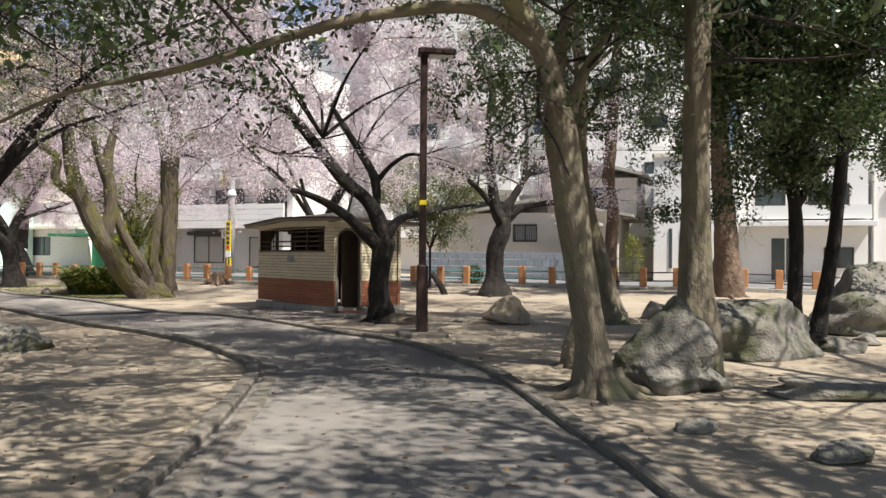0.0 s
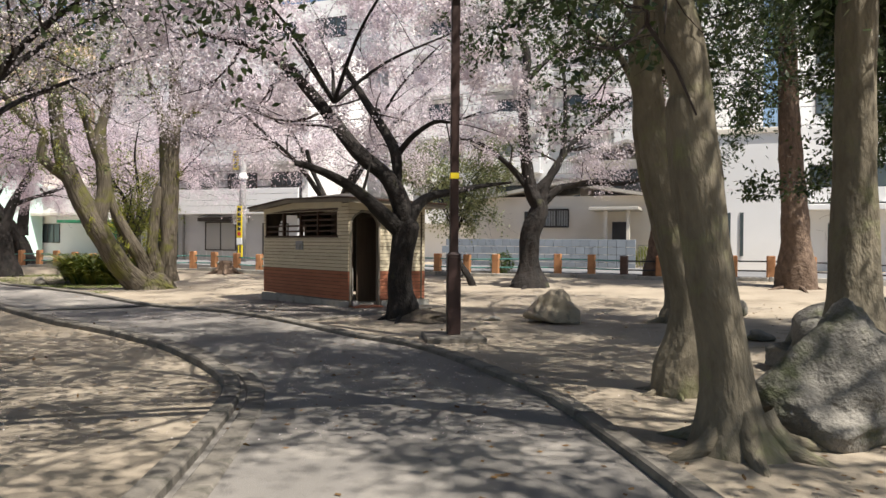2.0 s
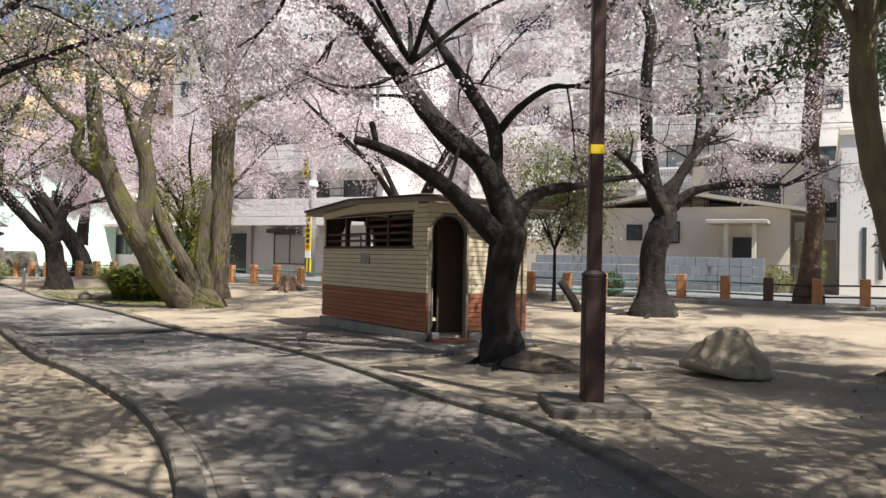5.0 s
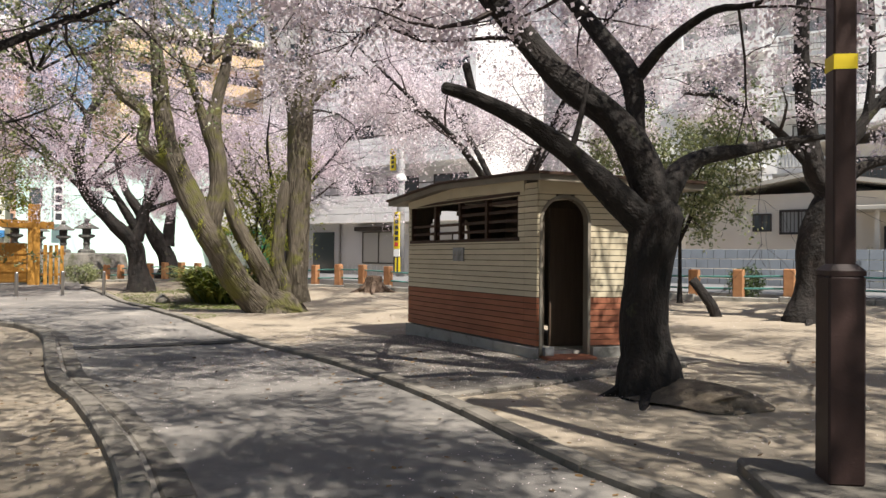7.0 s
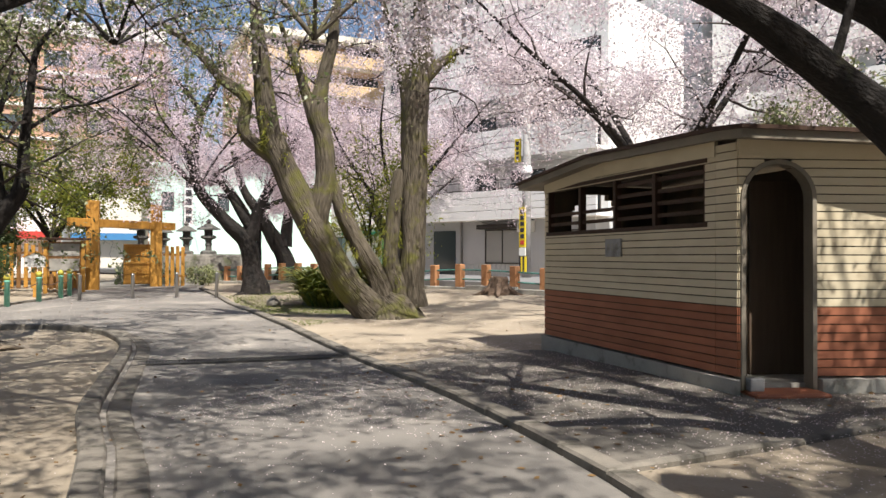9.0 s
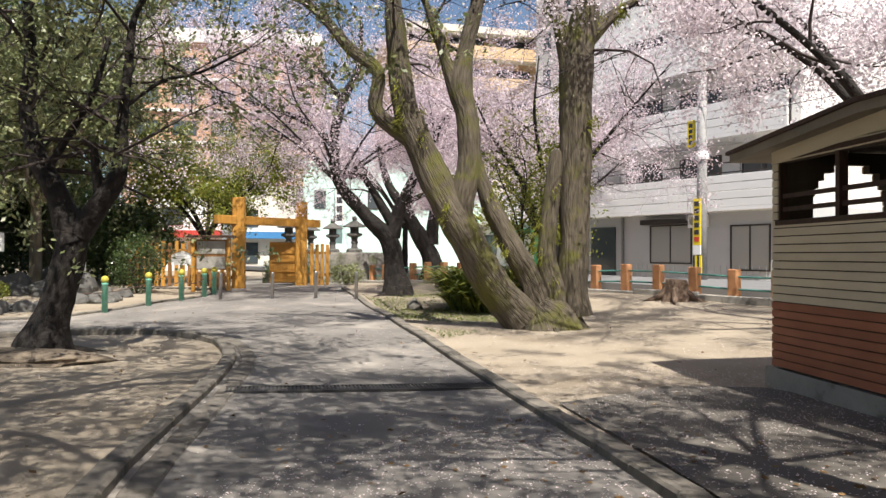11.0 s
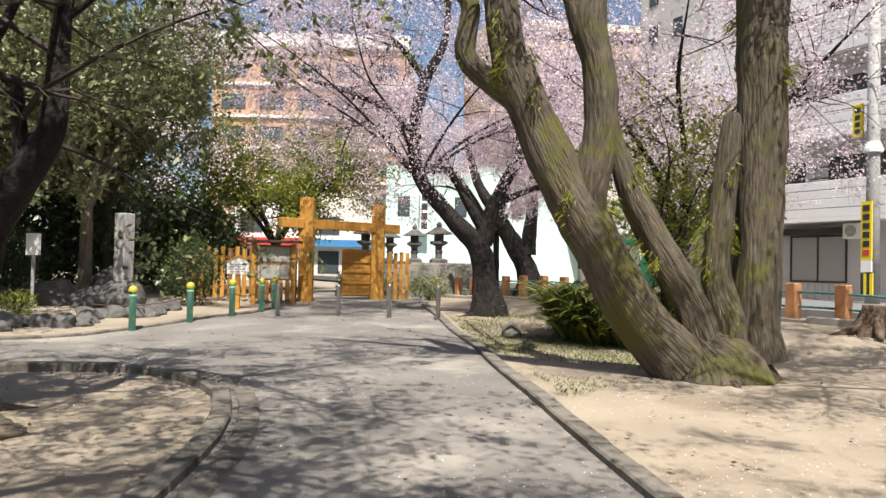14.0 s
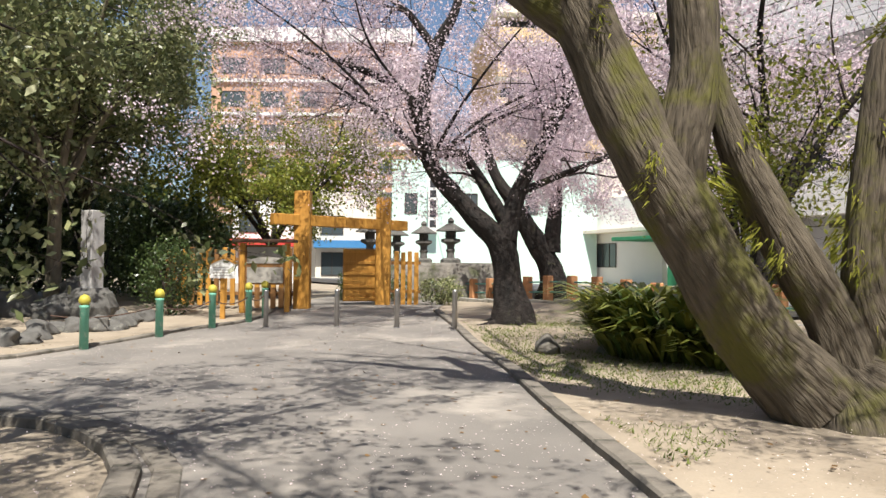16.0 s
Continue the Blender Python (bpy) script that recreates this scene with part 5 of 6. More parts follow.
def bush(x, y, size, n, seed, material, label, name="bush", leaf=0.09, boxy=False):
    rng = np.random.default_rng(seed)
    p = rng.normal(size=(n, 3)) if not boxy else rng.uniform(-1, 1, size=(n, 3))
    if not boxy:
        p /= np.linalg.norm(p, axis=1)[:, None]
        p *= rng.uniform(0.55, 1.0, size=(n, 1)) * (1 + 0.18 * np.sin(p[:, :1] * 5 + seed) * np.cos(p[:, 1:2] * 4))
    p = p * np.array(size) + np.array([0, 0, size[2] * 0.95])
    t = thing(name, (x, y, height(x, y)), label, "shrub", turn=44 if boxy else 0)
    placed("foliage", quads_mesh("foliage", leaf_quads(rng, p, leaf, 0.55), 4), material, t)
    st = Tubes()
    for k in range(7):
        a = k * 0.9
        st.add(spline([(0, 0, -0.05, 0.025), (math.cos(a) * size[0] * 0.3, math.sin(a) * size[1] * 0.3, size[2], 0.015), (math.cos(a) * size[0] * 0.6, math.sin(a) * size[1] * 0.6, size[2] * 1.5, 0.006)], 0.2), 5)
    placed("stem_work", st.mesh("stem_work"), M_TWIG, t)


bush(-28.4, 36.6, (1.3, 0.5, 0.5), 3500, 5, M_EVERG, "clipped dark hedge beyond the gate", "hedge", 0.08, True)
bush(-24.6, 36.0, (0.9, 0.6, 0.45), 1600, 6, M_GROVE, "low leafy bush beside the gate")
bush(-27.6, 28.6, (1.0, 0.9, 1.1), 4200, 7, M_EVERG, "dense dark evergreen bush by the palings")
bush(-31.2, 22.6, (1.6, 1.4, 1.0), 3600, 8, M_GROVE, "spreading green shrub in shade")
bush(-34.5, 25.5, (2.2, 1.6, 1.3), 5200, 9, M_EVERG, "dark shrub filling the shaded planting")
bush(-37.5, 32.0, (3.0, 2.0, 2.0), 7000, 10, M_EVERG, "tall dark shrub mass under the trees")
bush(-34.5, 29.5, (2.4, 2.0, 1.8), 6000, 16, M_EVERG, "tall dark shrub behind the rockery")
bush(-38.5, 27.5, (3.6, 3.6, 3.2), 15000, 17, M_EVERG, "high dark evergreen thicket behind the rockery", leaf=0.26)
bush(-33.6, 31.8, (2.2, 2.0, 1.9), 7000, 18, M_EVERG, "dark evergreen thicket beside the palings", leaf=0.2)
bush(-38.5, 20.5, (3.4, 3.4, 3.0), 13000, 19, M_EVERG, "high dark evergreen thicket in shade", leaf=0.26)
bush(-42.0, 33.5, (4.0, 4.0, 3.0), 13000, 20, M_EVERG, "high dark evergreen thicket far in the grove", leaf=0.26)
bush(-26.5, 23.5, (0.6, 0.5, 0.35), 900, 11, M_YGREEN, "small yellow-green shrub among edging stones", leaf=0.07)
bush(1.2, 29.6, (0.5, 0.4, 0.45), 1500, 12, M_EVERG, "small round bush beside the fence", leaf=0.07)


def stump(x, y, seed):
    rng = np.random.default_rng(seed)
    t = Tubes()
    t.add(spline([(0, 0, -0.1, 0.42), (0, 0, 0.15, 0.3), (0.02, 0, 0.5, 0.26)], 0.08), 16, 0.2, rng)
    for k in range(5):
        a = k * 1.25
        t.add(spline([(math.cos(a) * 0.15, math.sin(a) * 0.15, 0.3, 0.1), (math.cos(a) * 0.45, math.sin(a) * 0.45, 0.05, 0.08), (math.cos(a) * 0.8, math.sin(a) * 0.8, -0.06, 0.03)], 0.1), 7, 0.1, rng)
    ob = placed("tree_stump", t.mesh("tree_stump"), M_BARKP, smooth=True)
    ob.matrix_world = pose(x, y, height(x, y))
    tagged(ob, "weathered brown tree stump near the fence", "stump")


stump(-9.9, 32.2, 3)
bs = Tubes()
bs.add(spline([(0, 0, -0.1, 0.12), (-0.15, 0.0, 0.25, 0.11), (-0.5, 0.1, 0.75, 0.1)], 0.1), 10, 0.08, np.random.default_rng(3))
ob = placed("leaning_stump", bs.mesh("leaning_stump"), M_BARKD, smooth=True)
ob.matrix_world = pose(0.1, 25.6, height(0.1, 25.6))
tagged(ob, "short dark leaning stump by the hut", "stump")

# ---- drain grate across the path ----
ga, gb = Vector((-10.15, 18.95)), Vector((-8.25, 21.05))
dm, dl = wall_frame(ga, gb)
gza, gzb = height(ga.x, ga.y), height(gb.x, gb.y)
dm = dm @ Matrix.Rotation(-math.atan2(gzb - gza, dl), 4, "Y")
grate = thing("drain_grate", (0, 0, gza + 0.02), "iron slot drain across the asphalt path", "drain")
for y0 in (-0.16, 0.13):
    boxed("edge_bar", M_IRON, grate, 0, dl, y0, y0 + 0.03, -0.04, 0.012, 0, "", dm)
# solid dark fill under the slats, coloured as the trough's shade
boxed("trough", M_SHADEW, grate, 0, dl, -0.13, 0.13, -0.05, -0.003, 0, "dark fill coloured as the shade of the trough", dm)
slat = bmesh.new()
box(slat, -0.011, 0.011, -0.13, 0.13, -0.02, 0.010, 0)
sme = bpy.data.meshes.new("slat")
slat.to_mesh(sme)
slat.free()
for k in range(int(dl / 0.04)):
    o = placed("slat", sme, M_IRON, grate)
    o.matrix_basis = dm @ Matrix.Translation((0.02 + k * 0.04, 0, 0))

# ---- street beyond the park ----
E1, E2, EO = Vector((0.94, -0.342)), Vector((0.342, 0.94)), Vector((0, 29.4))
SM = Matrix(((E1.x, E2.x, 0, EO.x), (E1.y, E2.y, 0, EO.y), (0, 0, 1, 0.42), (0, 0, 0, 1)))


def street(a, b):
    return EO + E1 * a + E2 * b


bm = bmesh.new()
box(bm, -90, 60, 1.6, 8.6, -0.2, 0.03, 0)
road = tagged(part("road", bm, M_STREET), "grey asphalt street beyond the park fence", "road", kind="structure")
road.matrix_world = SM
fence = thing("park_fence", (0, 0, 0), "park fence of orange-brown posts with teal rails", "fence")
pa = [-34 + 1.13 * k for k in range(48)]
bm = bmesh.new()
box(bm, -0.125, 0.125, -0.11, 0.11, -0.35, 0.78, 0.02)
pme = bpy.data.meshes.new("fence_post")
bm.to_mesh(pme)
bm.free()
for k, a in enumerate(pa):
    p = street(a + 0.02 * math.sin(k * 3), 0)
    o = placed("fence_post", pme, M_POST)
    o.parent = fence
    o.matrix_basis = pose(p.x, p.y, height(p.x, p.y), 0, 0, -20 + 2 * math.sin(k))
    if 5.0 < a < 6.2 or 14 < a < 15:
        o.data = pme.copy()
        o.data.materials.clear()
        o.data.materials.append(M_POSTD)
for z in (0.30, 0.60):
    for a, b in zip(pa, pa[1:]):
        t = Tubes()
        p, q = street(a, 0), street(b, 0)
        t.add(np.array([(p.x, p.y, height(p.x, p.y) + z, 0.025), (q.x, q.y, height(q.x, q.y) + z, 0.025)]), 7)
        placed("rail", t.mesh("rail"), M_RAILD if a > 4.8 else M_RAIL, fence)
low = thing("fence_plinth", (0, 0, 0), "low concrete edge under the park fence", "kerb", kind="structure")
for a in range(-34, 20, 2):
    p, q = street(a, -0.22), street(a + 2, -0.22)
    m, ln = wall_frame(p, q)
    boxed("edge_block", M_CONC, low, 0, ln - 0.01, -0.09, 0.09, -0.3, 0.12, 0.015, "", Matrix.Translation((0, 0, height(p.x, p.y))) @ m)


def building(name, label, category="building"):
    e = new(name)
    e.matrix_world = SM
    return tagged(e, label, category)


def window(host, a0, a1, z0, z1, b, glass=None, frame_mat=None, bars=1, name="window"):
    """A framed window set on a wall whose face is at depth b: frame proud, panes behind it."""
    fm = frame_mat or M_FRAME
    bm = bmesh.new()
    w = 0.06
    box(bm, a0, a1, b - 0.05, b + 0.06, z0, z0 + w)
    box(bm, a0, a1, b - 0.05, b + 0.06, z1 - w, z1)
    box(bm, a0, a0 + w, b - 0.05, b + 0.06, z0 + w, z1 - w)
    box(bm, a1 - w, a1, b - 0.05, b + 0.06, z0 + w, z1 - w)
    for k in range(bars):
        x = a0 + (a1 - a0) * (k + 1) / (bars + 1)
        box(bm, x - w / 2, x + w / 2, b - 0.04, b + 0.05, z0 + w, z1 - w)
    wo = part(name, bm, fm, host)
    for k in range(bars + 1):
        x0 = a0 + (a1 - a0) * k / (bars + 1) + w / 2
        x1 = a0 + (a1 - a0) * (k + 1) / (bars + 1) - w / 2
        boxed("pane", glass or M_GLASS, wo, x0, x1, b - 0.012, b + 0.01, z0 + w, z1 - w)
    return wo


def railing(host, a0, a1, b, z0, z1, step=0.14, material=None):
    bm = bmesh.new()
    for z in (z0, z1):
        box(bm, a0, a1, b - 0.02, b + 0.02, z - 0.025, z + 0.025)
    x = a0
    while x <= a1:
        box(bm, x - 0.012, x + 0.012, b - 0.012, b + 0.012, z0, z1)
        x += step
    part("railing", bm, material or M_FRAME, host)


def balcony(host, a0, a1, b, z, deep=1.1, wall_h=0.95, material=None, solid=True):
    m = material or M_WHITE
    boxed("balcony_floor", m, host, a0, a1, b - deep, b, z - 0.15, z)
    if solid:
        boxed("balcony_wall", m, host, a0, a1, b - deep, b - deep + 0.12, z, z + wall_h)
    else:
        railing(host, a0 + 0.03, a1 - 0.03, b - deep + 0.05, z + 0.05, z + wall_h)


# pale two-storey corner building
g = building("corner_building", "pale grey corner building with banded balconies", "building")
boxed("wall", M_GREYB, g, -26.5, -14.6, 11.3, 20, -0.3, 3.0)
boxed("wall", M_WHITE, g, -26.5, -14.6, 12.4, 20, 3.0, 13.5)
for z in (2.75, 5.75, 8.75):
    bm = bmesh.new()
    box(bm, -25.0, -14.0, 10.4, 12.4, z, z + 0.15)
    part("balcony_floor", bm, M_WHITE, g)
    for k in range(4):
        boxed("balcony_panel", M_WHITE, g, -25.0, -14.0, 10.4 - 0.004 * (k % 2), 10.52, z + 0.15 + 0.33 * k, z + 0.46 + 0.33 * k, 0.01, "long white balcony panel")
    railing(g, -25.0, -14.0, 10.46, z + 1.55, z + 1.95, 0.9)
    for a in (-23.6, -20.4, -17.2):
        window(g, a, a + 2.2, z + 0.3, z + 2.6, 12.4)
window(g, -21.2, -18.9, 0.55, 2.3, 11.3, M_CURTAIN)
boxed("window_hood", M_FRAME, g, -21.5, -18.6, 10.9, 11.24, 2.32, 2.55, 0.02)
window(g, -17.0, -15.2, 0.3, 2.2, 11.3, M_CURTAIN)
boxed("door", M_GLASS, g, -24.9, -23.3, 11.22, 11.29, -0.1, 2.3)
boxed("pipe", M_STEEL, g, -22.85, -22.75, 11.15, 11.25, -0.1, 2.75)
for k in range(28):
    boxed("siding_rib", M_GREYB, g, -23.2 + k * 0.3, -23.17 + k * 0.3, 11.27, 11.298, -0.2, 0.5)
ac = thing("air_conditioner", (street(-18.4, 11.0).x, street(-18.4, 11.0).y, 2.55), "white air conditioner unit on a bracket", "air conditioner", turn=-20)
boxed("case", M_SIGNW, ac, -0.4, 0.4, -0.15, 0.28, 0, 0.55, 0.02)
bm = lathe([(0.2, 0), (0.2, 0.02), (0.05, 0.03)], 18)
bmesh.ops.rotate(bm, cent=(0, 0, 0), matrix=Matrix.Rotation(radians(90), 3, "X"), verts=bm.verts)
bmesh.ops.translate(bm, vec=(-0.1, -0.15, 0.28), verts=bm.verts)
part("fan_grille", bm, M_CONC, ac)

# tiled-roof house behind a block wall
h = building("house", "cream two-storey house with low pale roofs", "house")
boxed("wall", M_OFFW, h, -3.6, 5.6, 11.3, 17, -0.3, 3.2)
boxed("upper_wall", M_OFFW, h, 1.6, 6.4, 12.6, 18, 3.2, 5.4)


def pitched(host, a0, a1, b0, b1, z, rise, material, over=0.6):
    bm = bmesh.new()
    y0, y1, x0, x1 = b0 - over, b1 + over, a0 - over, a1 + over
    xm = (x0 + x1) / 2
    v = [bm.verts.new(p) for p in [(x0, y0, z), (xm, y0, z + rise), (x1, y0, z), (x1, y1, z), (xm, y1, z + rise), (x0, y1, z), (x0, y0, z + 0.15), (xm, y0, z + rise + 0.15), (x1, y0, z + 0.15), (x1, y1, z + 0.15), (xm, y1, z + rise + 0.15), (x0, y1, z + 0.15)]]
    for q in [(6, 7, 10, 11), (7, 8, 9, 10), (5, 4, 1, 0), (4, 3, 2, 1), (0, 1, 7, 6), (1, 2, 8, 7), (3, 4, 10, 9), (4, 5, 11, 10), (0, 6, 11, 5), (2, 3, 9, 8)]:
        bm.faces.new([v[k] for k in q])
    part("roof", bm, material, host)


M_RTILE = mat("pale_roof_sheet", (0.45, 0.42, 0.37), (0.34, 0.32, 0.28), 0.7, 2, 40, 0.2)
boxed("gable", M_OFFW, h, -3.6, 5.6, 11.31, 16.9, 3.2, 3.5)
pitched(h, -3.6, 5.8, 11.3, 17, 3.2, 0.9, M_RTILE)
pitched(h, 1.6, 6.4, 12.6, 18, 5.4, 0.8, M_RTILE)
window(h, -1.0, -0.3, 2.05, 2.75, 11.3)
window(h, 0.0, 1.3, 1.95, 2.85, 11.3, M_CURTAIN)
railing(h, 0.0, 1.3, 11.15, 1.95, 2.85, 0.13)
window(h, 2.3, 5.2, 3.4, 4.9, 12.6)
railing(h, 2.2, 5.4, 12.0, 3.55, 4.35, 0.12)
boxed("porch_post", M_OFFW, h, 3.25, 3.4, 9.9, 10.05, -0.2, 2.7)
boxed("porch_post", M_OFFW, h, 4.3, 4.45, 9.9, 10.05, -0.2, 2.7)
boxed("porch_roof", M_RTILE, h, 2.6, 4.9, 9.5, 11.3, 2.7, 2.86, 0.02)
# dark slab on the closed wall, its colour standing for a shaded doorway
boxed("doorway", M_SHADEW, h, 3.45, 4.25, 11.2, 11.29, -0.2, 2.2)
bw = building("block_wall", "blue-grey concrete block garden wall", "wall")
for k in range(4):
    for j in range(18):
        a = -4.6 + j * 0.42 + (0.21 if k % 2 else 0)
        if a < 2.6:
            boxed("block", M_BLOCK, bw, a, a + 0.405, 8.9, 9.1, -0.1 + k * 0.36, 0.24 + k * 0.36, 0.006)
for k in range(4):
    for j in range(5):
        boxed("block", M_BLOCK, bw, 2.75 + j * 0.42, 3.15 + j * 0.42, 8.9, 9.1, -0.1 + k * 0.36, 0.24 + k * 0.36, 0.006)
gt = building("house_gate", "low metal slat gate before a house", "gate")
railing(gt, 4.95, 6.9, 9.0, 0.1, 1.05, 0.12, M_STEEL)
for a, b, s, sd in [(3.1, 10.2, (0.6, 0.6, 0.75), 71), (5.2, 9.7, (0.6, 0.5, 0.6), 72), (6.4, 10.6, (0.6, 0.6, 1.3), 73)]:
    p = street(a, b)
    bush(p.x, p.y, s, 1700, sd, M_YGREEN if sd != 71 else M_GROVE, "rounded garden shrub before a house", "garden_shrub", 0.08)

# white apartment block
ap = building("apartment_block", "white mid-rise apartment block with recessed balconies", "apartment block")
boxed("wall", M_WHITE, ap, -13, 10.5, 21.4, 34, -0.3, 26)
for fl in range(8):
    z = 2.4 + 2.85 * fl
    boxed("floor_band", M_WHITE, ap, -13, 10.5, 20.0, 21.4, z, z + 1.15, 0, "white parapet band")
    for a0, a1 in ((-13, -11.2), (-7.6, -6.4), (-2.6, -1.9), (2.2, 10.5)):
        boxed("pier", M_WHITE, ap, a0, a1, 20.02, 21.4, z + 1.15, z + 2.85)
    for a0 in (-10.6, -5.7, -1.2):
        window(ap, a0, a0 + 2.3, z + 1.0, z + 2.55, 21.4, M_CURTAIN if fl % 2 else None)
    for a0 in (-1.5,):
        railing(ap, a0, a0 + 3.4, 19.96, z + 0.25, z + 1.0, 0.16, M_CONC)
    window(ap, 3.0, 4.1, z + 1.0, z + 1.7, 20.02)
    window(ap, 6.2, 7.6, z + 0.9, z + 1.9, 20.02)
for a, z in ((-5.6, 5.9), (-5.6, 8.75), (-5.6, 11.6)):
    boxed("balcony_wall", M_WHITE, ap, a, a + 3.4, 19.2, 19.35, z - 0.2, z + 0.7)
    boxed("balcony_floor", M_WHITE, ap, a, a + 3.4, 19.2, 20.0, z - 0.35, z - 0.2)

# white office building beyond the tall trees
wb = building("white_building", "plain white two-storey building with a dark entrance", "building")
boxed("wall", M_WHITE, wb, 7.4, 11.4, 11.0, 20, -0.3, 6.2)
boxed("roof_edge", M_OFFW, wb, 7.3, 11.5, 10.9, 20, 6.2, 6.45, 0.02)
boxed("wall", M_WHITE, wb, 11.4, 17.2, 12.2, 20, -0.3, 6.5)
for k in range(3):
    boxed("slot_window", M_GLASS, wb, 8.15 + k * 0.55, 8.3 + k * 0.55, 10.96, 11.01, 0.6, 2.6)
boxed("canopy", M_WHITE, wb, 11.4, 17.4, 11.0, 12.2, 2.7, 2.95, 0.02)
window(wb, 12.9, 14.3, 0.0, 2.2, 12.2, None, M_WHITE)
window(wb, 15.3, 16.6, 0.7, 1.7, 12.2)
window(wb, 12.2, 13.6, 3.7, 4.8, 12.2)
window(wb, 14.6, 16.4, 3.7, 4.8, 12.2)
balcony(wb, 11.6, 17.2, 12.2, 3.2, 0.9, 0.5)
tower = building("pale_tower", "tall pale building behind the trees", "building")
boxed("wall", M_WHITE, tower, 12, 30, 24, 34, -0.3, 18)
for fl in range(5):
    for a in (13.5, 17.0, 20.5, 24.0):
        window(tower, a, a + 2.0, 3.0 + fl * 3, 4.6 + fl * 3, 24)
rs = building("corner_shop", "pale shop front with a red sign band", "building")
boxed("wall", M_WHITE, rs, 17.6, 30, 13, 23, -0.3, 6.5)
boxed("sign_band", M_REDS, rs, 18.2, 23, 12.85, 12.99, 3.9, 4.7)
window(rs, 18.4, 21.0, 0.2, 2.2, 13)

# utility pole with yellow signs
pp = street(-15.45, 7.3)
up = thing("utility_pole", (pp.x, pp.y, 0.42), "grey concrete utility pole with yellow advertising plates", "utility pole", turn=-20)
part("pole", lathe([(0.2, -0.3), (0.18, 4.0), (0.15, 9.5)], 14), M_STONE, up, smooth=True)
boxed("sign_plate", M_YELLOW, up, -0.19, 0.13, -0.26, -0.21, 1.3, 3.0, 0, "yellow vertical plate with dark characters")
boxed("sign_foot", M_SIGNW, up, -0.19, 0.13, -0.262, -0.212, 0.95, 1.29)
for k in range(6):
    boxed("character", M_REDS if k == 0 else M_INK, up, -0.13, 0.07, -0.272, -0.262, 1.42 + 0.26 * k, 1.6 + 0.26 * k)
for k in range(4):
    boxed("stripe", M_YELLOW if k % 2 else M_INK, up, -0.20 + 0.09 * k, -0.11 + 0.09 * k, -0.25, -0.205, 0.25, 0.92)
boxed("upper_plate", M_YELLOW, up, -0.62, -0.3, -0.05, 0.03, 4.95, 5.95, 0.01, "yellow plate on a bracket")
for k in range(4):
    boxed("upper_character", M_INK, up, -0.54, -0.38, -0.058, -0.051, 5.05 + 0.21 * k, 5.2 + 0.21 * k)
boxed("bracket", M_STEEL, up, -2.6, 0.1, -0.04, 0.04, 4.85, 4.93)
part("street_light", lathe([(0.26, 4.45), (0.26, 4.55), (0.16, 4.8), (0.06, 4.9)], 14), M_SIGNW, up)
for k, (za, zb, b0) in enumerate([(8.6, 9.0, 0.0), (8.2, 8.5, 0.2), (7.6, 7.7, -0.1), (6.9, 7.0, 0.1)]):
    w = Tubes()
    p, q = street(-60, 7.2 + b0), street(30, 7.2 + b0)
    w.add(np.array([(p.x + (q.x - p.x) * f, p.y + (q.y - p.y) * f, za - 0.6 * math.sin(math.pi * ((f * 3) % 1)), 0.014) for f in np.linspace(0, 1, 40)]), 4)
    tagged(placed("overhead_wire", w.mesh("overhead_wire"), M_RAILD), "thin dark overhead wire along the street", "wire", "street wires")

# buildings further along the street
tn = thing("tan_apartment_block", (-45, 67, 0), "tall tan apartment block with long balconies", "apartment block", turn=50)
boxed("wall", M_TAN, tn, -2, 17.5, 1.6, 14, -1, 22)
for fl in range(7):
    z = 2.6 + 2.9 * fl
    boxed("balcony_wall", M_TAN, tn, -2, 17.5, -0.0, 0.18, z - 0.2, z + 0.95, 0, "tan balcony front")
    boxed("balcony_floor", M_OFFW, tn, -2, 17.5, 0.18, 1.6, z - 0.2, z)
    for k in range(4):
        window(tn, -1.5 + 4.7 * k, 1.9 + 4.7 * k, z + 0.1, z + 2.1, 1.6)
boxed("roof_edge", M_OFFW, tn, -2.4, 18, -0.5, 14, 22, 22.6)
pg = building("pink_grey_tower", "pinkish-grey tiled tower with small windows", "building")
boxed("wall", M_PINKG, pg, -46, -34, 26, 38, -0.3, 27)
for fl in range(8):
    for a in (-45, -42.5, -38.5, -36.0):
        window(pg, a, a + 0.9, 3.2 + fl * 3, 4.6 + fl * 3, 26, bars=0)
wm2 = building("white_back_building", "white building with dark window strips behind blossom", "building")
boxed("wall", M_WHITE, wm2, -33, -14.5, 22, 32, -0.3, 19)
for fl in range(5):
    for a in (-32, -28, -24, -20):
        window(wm2, a, a + 2.6, 4.2 + fl * 3, 5.7 + fl * 3, 22, bars=2)
lw = building("low_white_shop", "low white building with barred windows", "building")
boxed("wall", M_WHITE, lw, -62, -36, 17, 27, -0.3, 5.2)
boxed("canopy", M_OFFW, lw, -62, -36, 16.0, 17, 3.0, 3.2)
for a in (-60, -54, -48.5, -42.5):
    window(lw, a, a + 2.6, 0.9, 2.4, 17, bars=3)
boxed("door", M_GLASS, lw, -51.0, -49.6, 16.94, 16.99, -0.2, 2.2)
boxed("banner", M_GREENS, lw, -45.9, -44.9, 16.5, 16.56, 0.6, 2.2, 0, "green banner")
boxed("awning", M_GREENS, lw, -37.5, -33.5, 14.6, 17, 2.4, 2.6, 0.02, "green sheet awning")
gs = building("green_shed", "dark green sheeted shed between buildings", "shed")
boxed("wall", M_GREENS, gs, -33, -27.5, 14.5, 20, -0.3, 2.6)
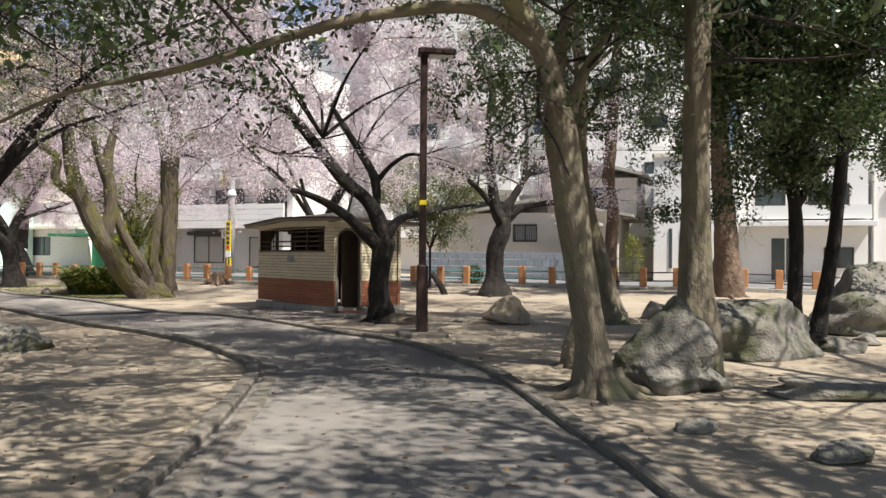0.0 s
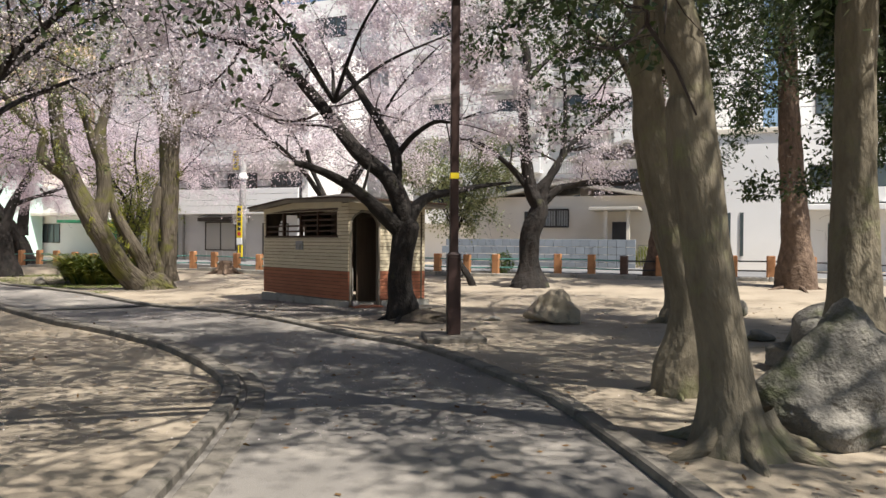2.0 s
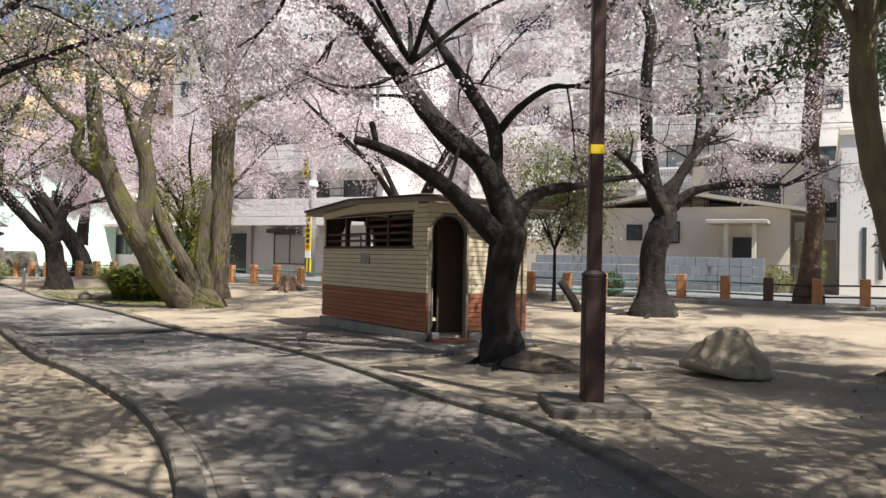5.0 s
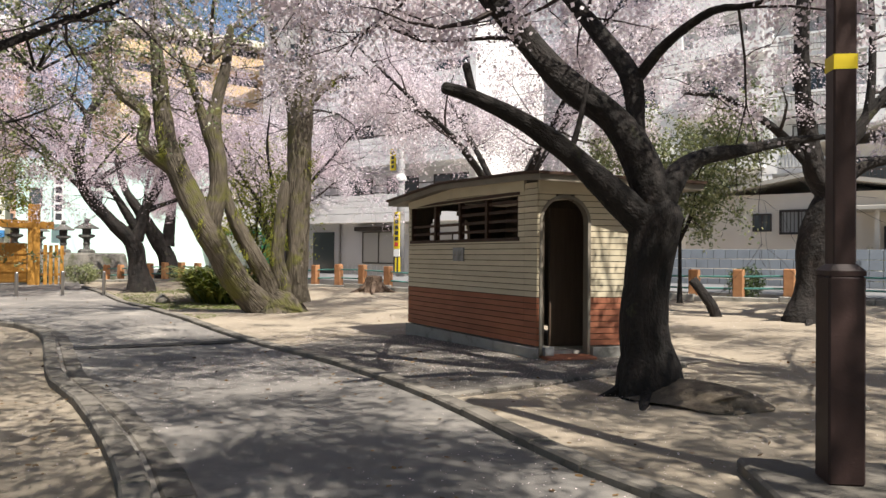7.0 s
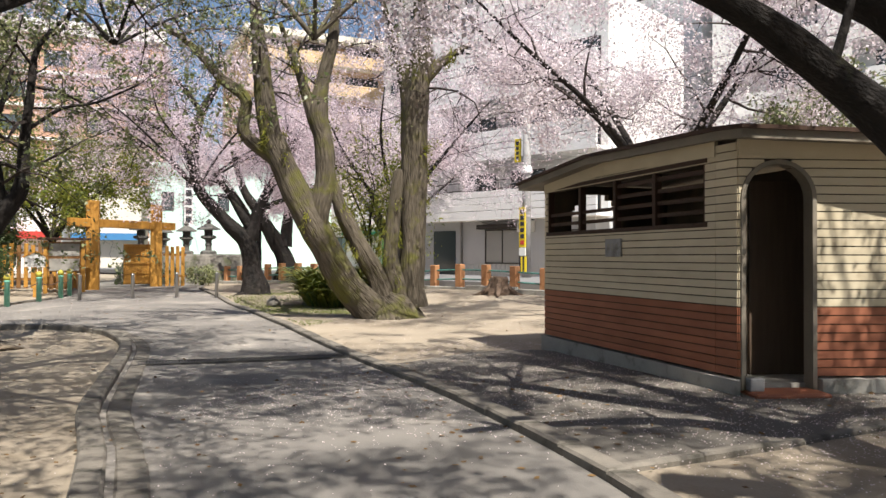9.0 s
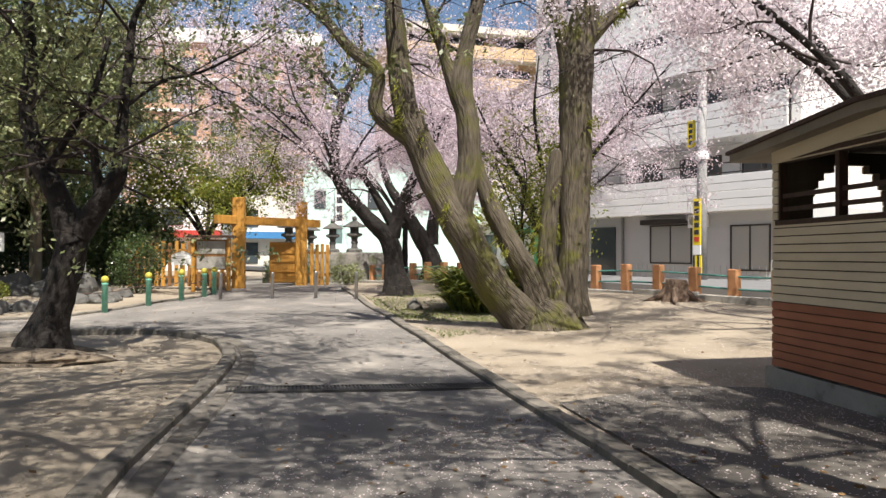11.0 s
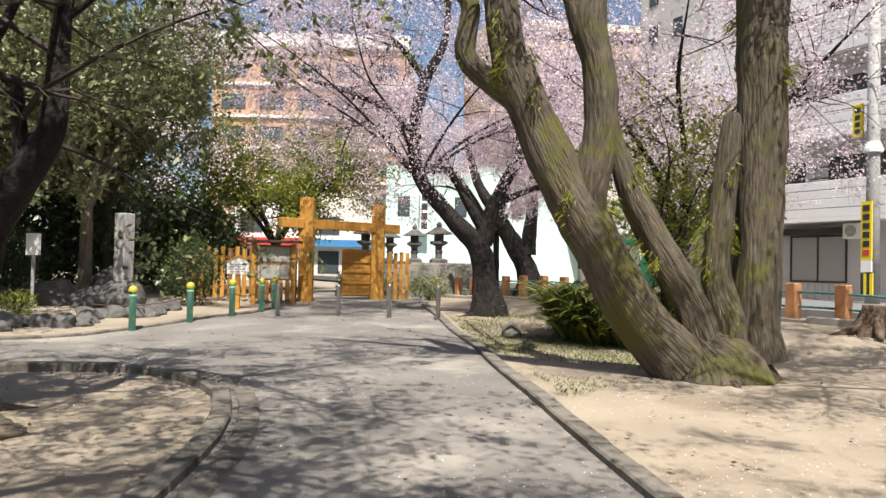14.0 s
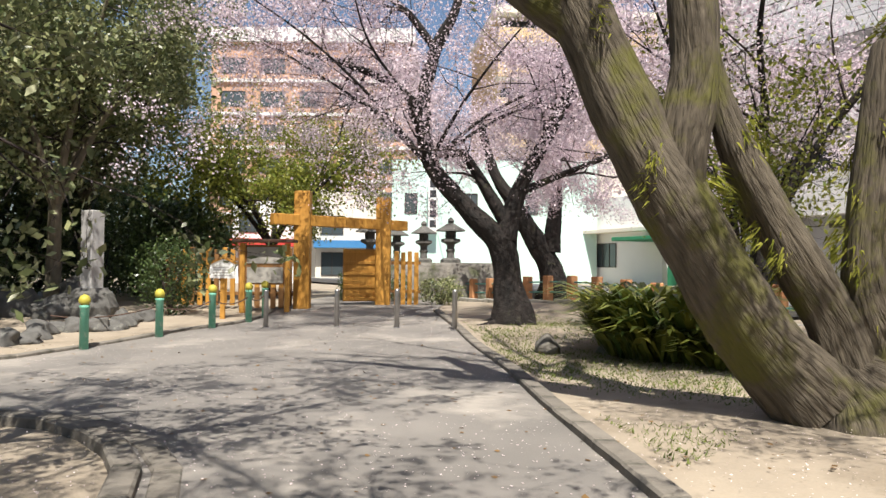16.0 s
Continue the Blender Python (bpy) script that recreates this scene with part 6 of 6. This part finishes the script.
# no hole in the wall: a dark slab gives the opening its shade
boxed("shed_opening_shade", M_SHADEW, gs, -31.5, -28.2, 14.44, 14.49, -0.2, 2.0)

# buildings beyond the gate
QM = Matrix(((0.73, -0.683, 0, -8.8), (0.683, 0.73, 0, 19.3), (0, 0, 1, 0), (0, 0, 0, 1)))


def beyond(name, label):
    e = new(name)
    e.matrix_world = QM
    return tagged(e, label, "building")


mi = beyond("mint_building", "pale mint building with a vertical sign")
boxed("wall", M_MINT, mi, -3.4, 9.5, 46, 58, -0.3, 8.0)
for a in (-2.6, 1.2, 5.0):
    window(mi, a, a + 0.8, 4.6, 5.9, 46, bars=0)
boxed("vertical_sign", M_SIGNW, mi, -1.1, -0.5, 45.2, 45.4, 3.4, 7.0, 0.01, "white vertical sign with dark characters")
for k in range(5):
    boxed("character", M_INK, mi, -1.0, -0.6, 45.19, 45.199, 3.7 + 0.62 * k, 4.15 + 0.62 * k)
br = beyond("brown_building", "tall salmon-brown tiled building with pale bands")
boxed("wall", M_BROWN, br, -24, -3.6, 74, 92, -0.3, 24)
for fl in range(6):
    z = 3 + 3.4 * fl
    boxed("band", M_WHITE, br, -24, -3.5, 73.7, 74, z - 0.1, z + 0.2, 0, "pale floor band")
    for k in range(5):
        window(br, -23 + 4 * k, -20.5 + 4 * k, z + 0.8, z + 2.4, 74)
boxed("roof_edge", M_WHITE, br, -24.4, -3.3, 73.5, 92, 24, 25.4)
for a0, a1, b, z, m, lab in [(-14, -9.3, 48, 5.5, M_WHITE, "white shop beyond the gate"), (-8.9, -4.2, 50, 6.5, M_OFFW, "pale shop with awnings beyond the gate"), (10.5, 20, 50, 9, M_OFFW, "pale building behind the blossom")]:
    e = beyond("shop_building", lab)
    boxed("wall", m, e, a0, a1, b, b + 9, -0.3, z)
    n = max(1, int((a1 - a0) / 2.4))
    for k in range(n):
        window(e, a0 + 0.4 + k * 2.3, a0 + 1.9 + k * 2.3, 0.6, 2.2, b)
        window(e, a0 + 0.4 + k * 2.3, a0 + 1.9 + k * 2.3, 3.4, 4.7, b)
    boxed("awning", M_BLUES if z == 6.5 else M_REDS if z == 5.5 else M_OFFW, e, a0, a1, b - 0.8, b, 2.5, 3.0)

# ---- litter on the ground ----
def scatter(name, n, seed, x0, x1, y0, y1, size, material, label, category, lift=0.016):
    rng = np.random.default_rng(seed)
    pts = np.stack([rng.uniform(x0, x1, n), rng.uniform(y0, y1, n)], axis=1)
    keep = np.array([noise.noise((x * 0.35, y * 0.35, seed)) > rng.uniform(-0.5, 0.35) for x, y in pts])
    pts = pts[keep]
    p3 = np.array([(x, y, height(x, y) + lift + 0.004 * rng.uniform()) for x, y in pts])
    tagged(placed(name, quads_mesh(name, leaf_quads(rng, p3, size, 0.8, 0.93), 4), material), label, category, kind="stuff")


scatter("fallen_petals", 60000, 1, -24, 3, 8, 33, 0.015, M_PETAL, "pale fallen cherry petals scattered on the path", "petals")
scatter("fallen_petals", 16000, 4, -7.5, -1.5, 16.5, 23, 0.015, M_PETAL, "pale fallen petals on the gravel by the hut", "petals")
scatter("fallen_leaves", 4200, 2, -8, 9, 0, 20, 0.05, M_LITTER, "brown fallen leaves scattered on sandy soil", "leaves")
scatter("fallen_leaves", 2600, 3, -24, -6, 15, 34, 0.045, M_LITTER, "brown fallen leaves near the mossy tree", "leaves")
rng = np.random.default_rng(8)
gp = []
for _ in range(60000):
    x, y = rng.uniform(-20, -11), rng.uniform(24, 34)
    s = (y - 21.0) + (x + 8.0) * 0.88
    if 0.3 < s < 5.5 and noise.noise((x * 0.6, y * 0.6, 3)) > rng.uniform(-0.35, 0.4):
        gp.append((x, y, height(x, y)))
gp = np.array(gp)
sd = rng.normal(size=gp.shape) * 0.006
sd[:, 2] = 0
tp = gp + rng.normal(size=gp.shape) * 0.03
tp[:, 2] = gp[:, 2] + rng.uniform(0.015, 0.05, len(gp))
tagged(placed("grass", quads_mesh("grass", np.stack([gp - sd, gp + sd, tp], axis=1).reshape(-1, 3), 3), M_GRASS), "thin short grass beside the kerb", "grass", kind="stuff")

# ---- kerb stones, last ----
kerb("kerb_east", RIGHT, 0.18, 0.08, 0.6, "low worn concrete kerb along the footpath")
kerb("kerb_west", LEFT, 0.18, 0.085, 0.6, "low worn concrete kerb round the planted islands")
kerb("kerb_plaza", OUTER[1:8], 0.15, 0.07, 0.8, "low stone kerb below the planting")
gutter = [(x + 0.24 * dy / math.hypot(dx, dy), y - 0.24 * dx / math.hypot(dx, dy)) for (x, y), dx, dy in [(LEFT[k], LEFT[min(k + 1, len(LEFT) - 1)][0] - LEFT[max(k - 1, 0)][0], LEFT[min(k + 1, len(LEFT) - 1)][1] - LEFT[max(k - 1, 0)][1]) for k in range(len(LEFT))]]
kerb("gutter_edging", gutter, 0.2, 0.028, 0.6, "flush worn concrete gutter strip beside the kerb")
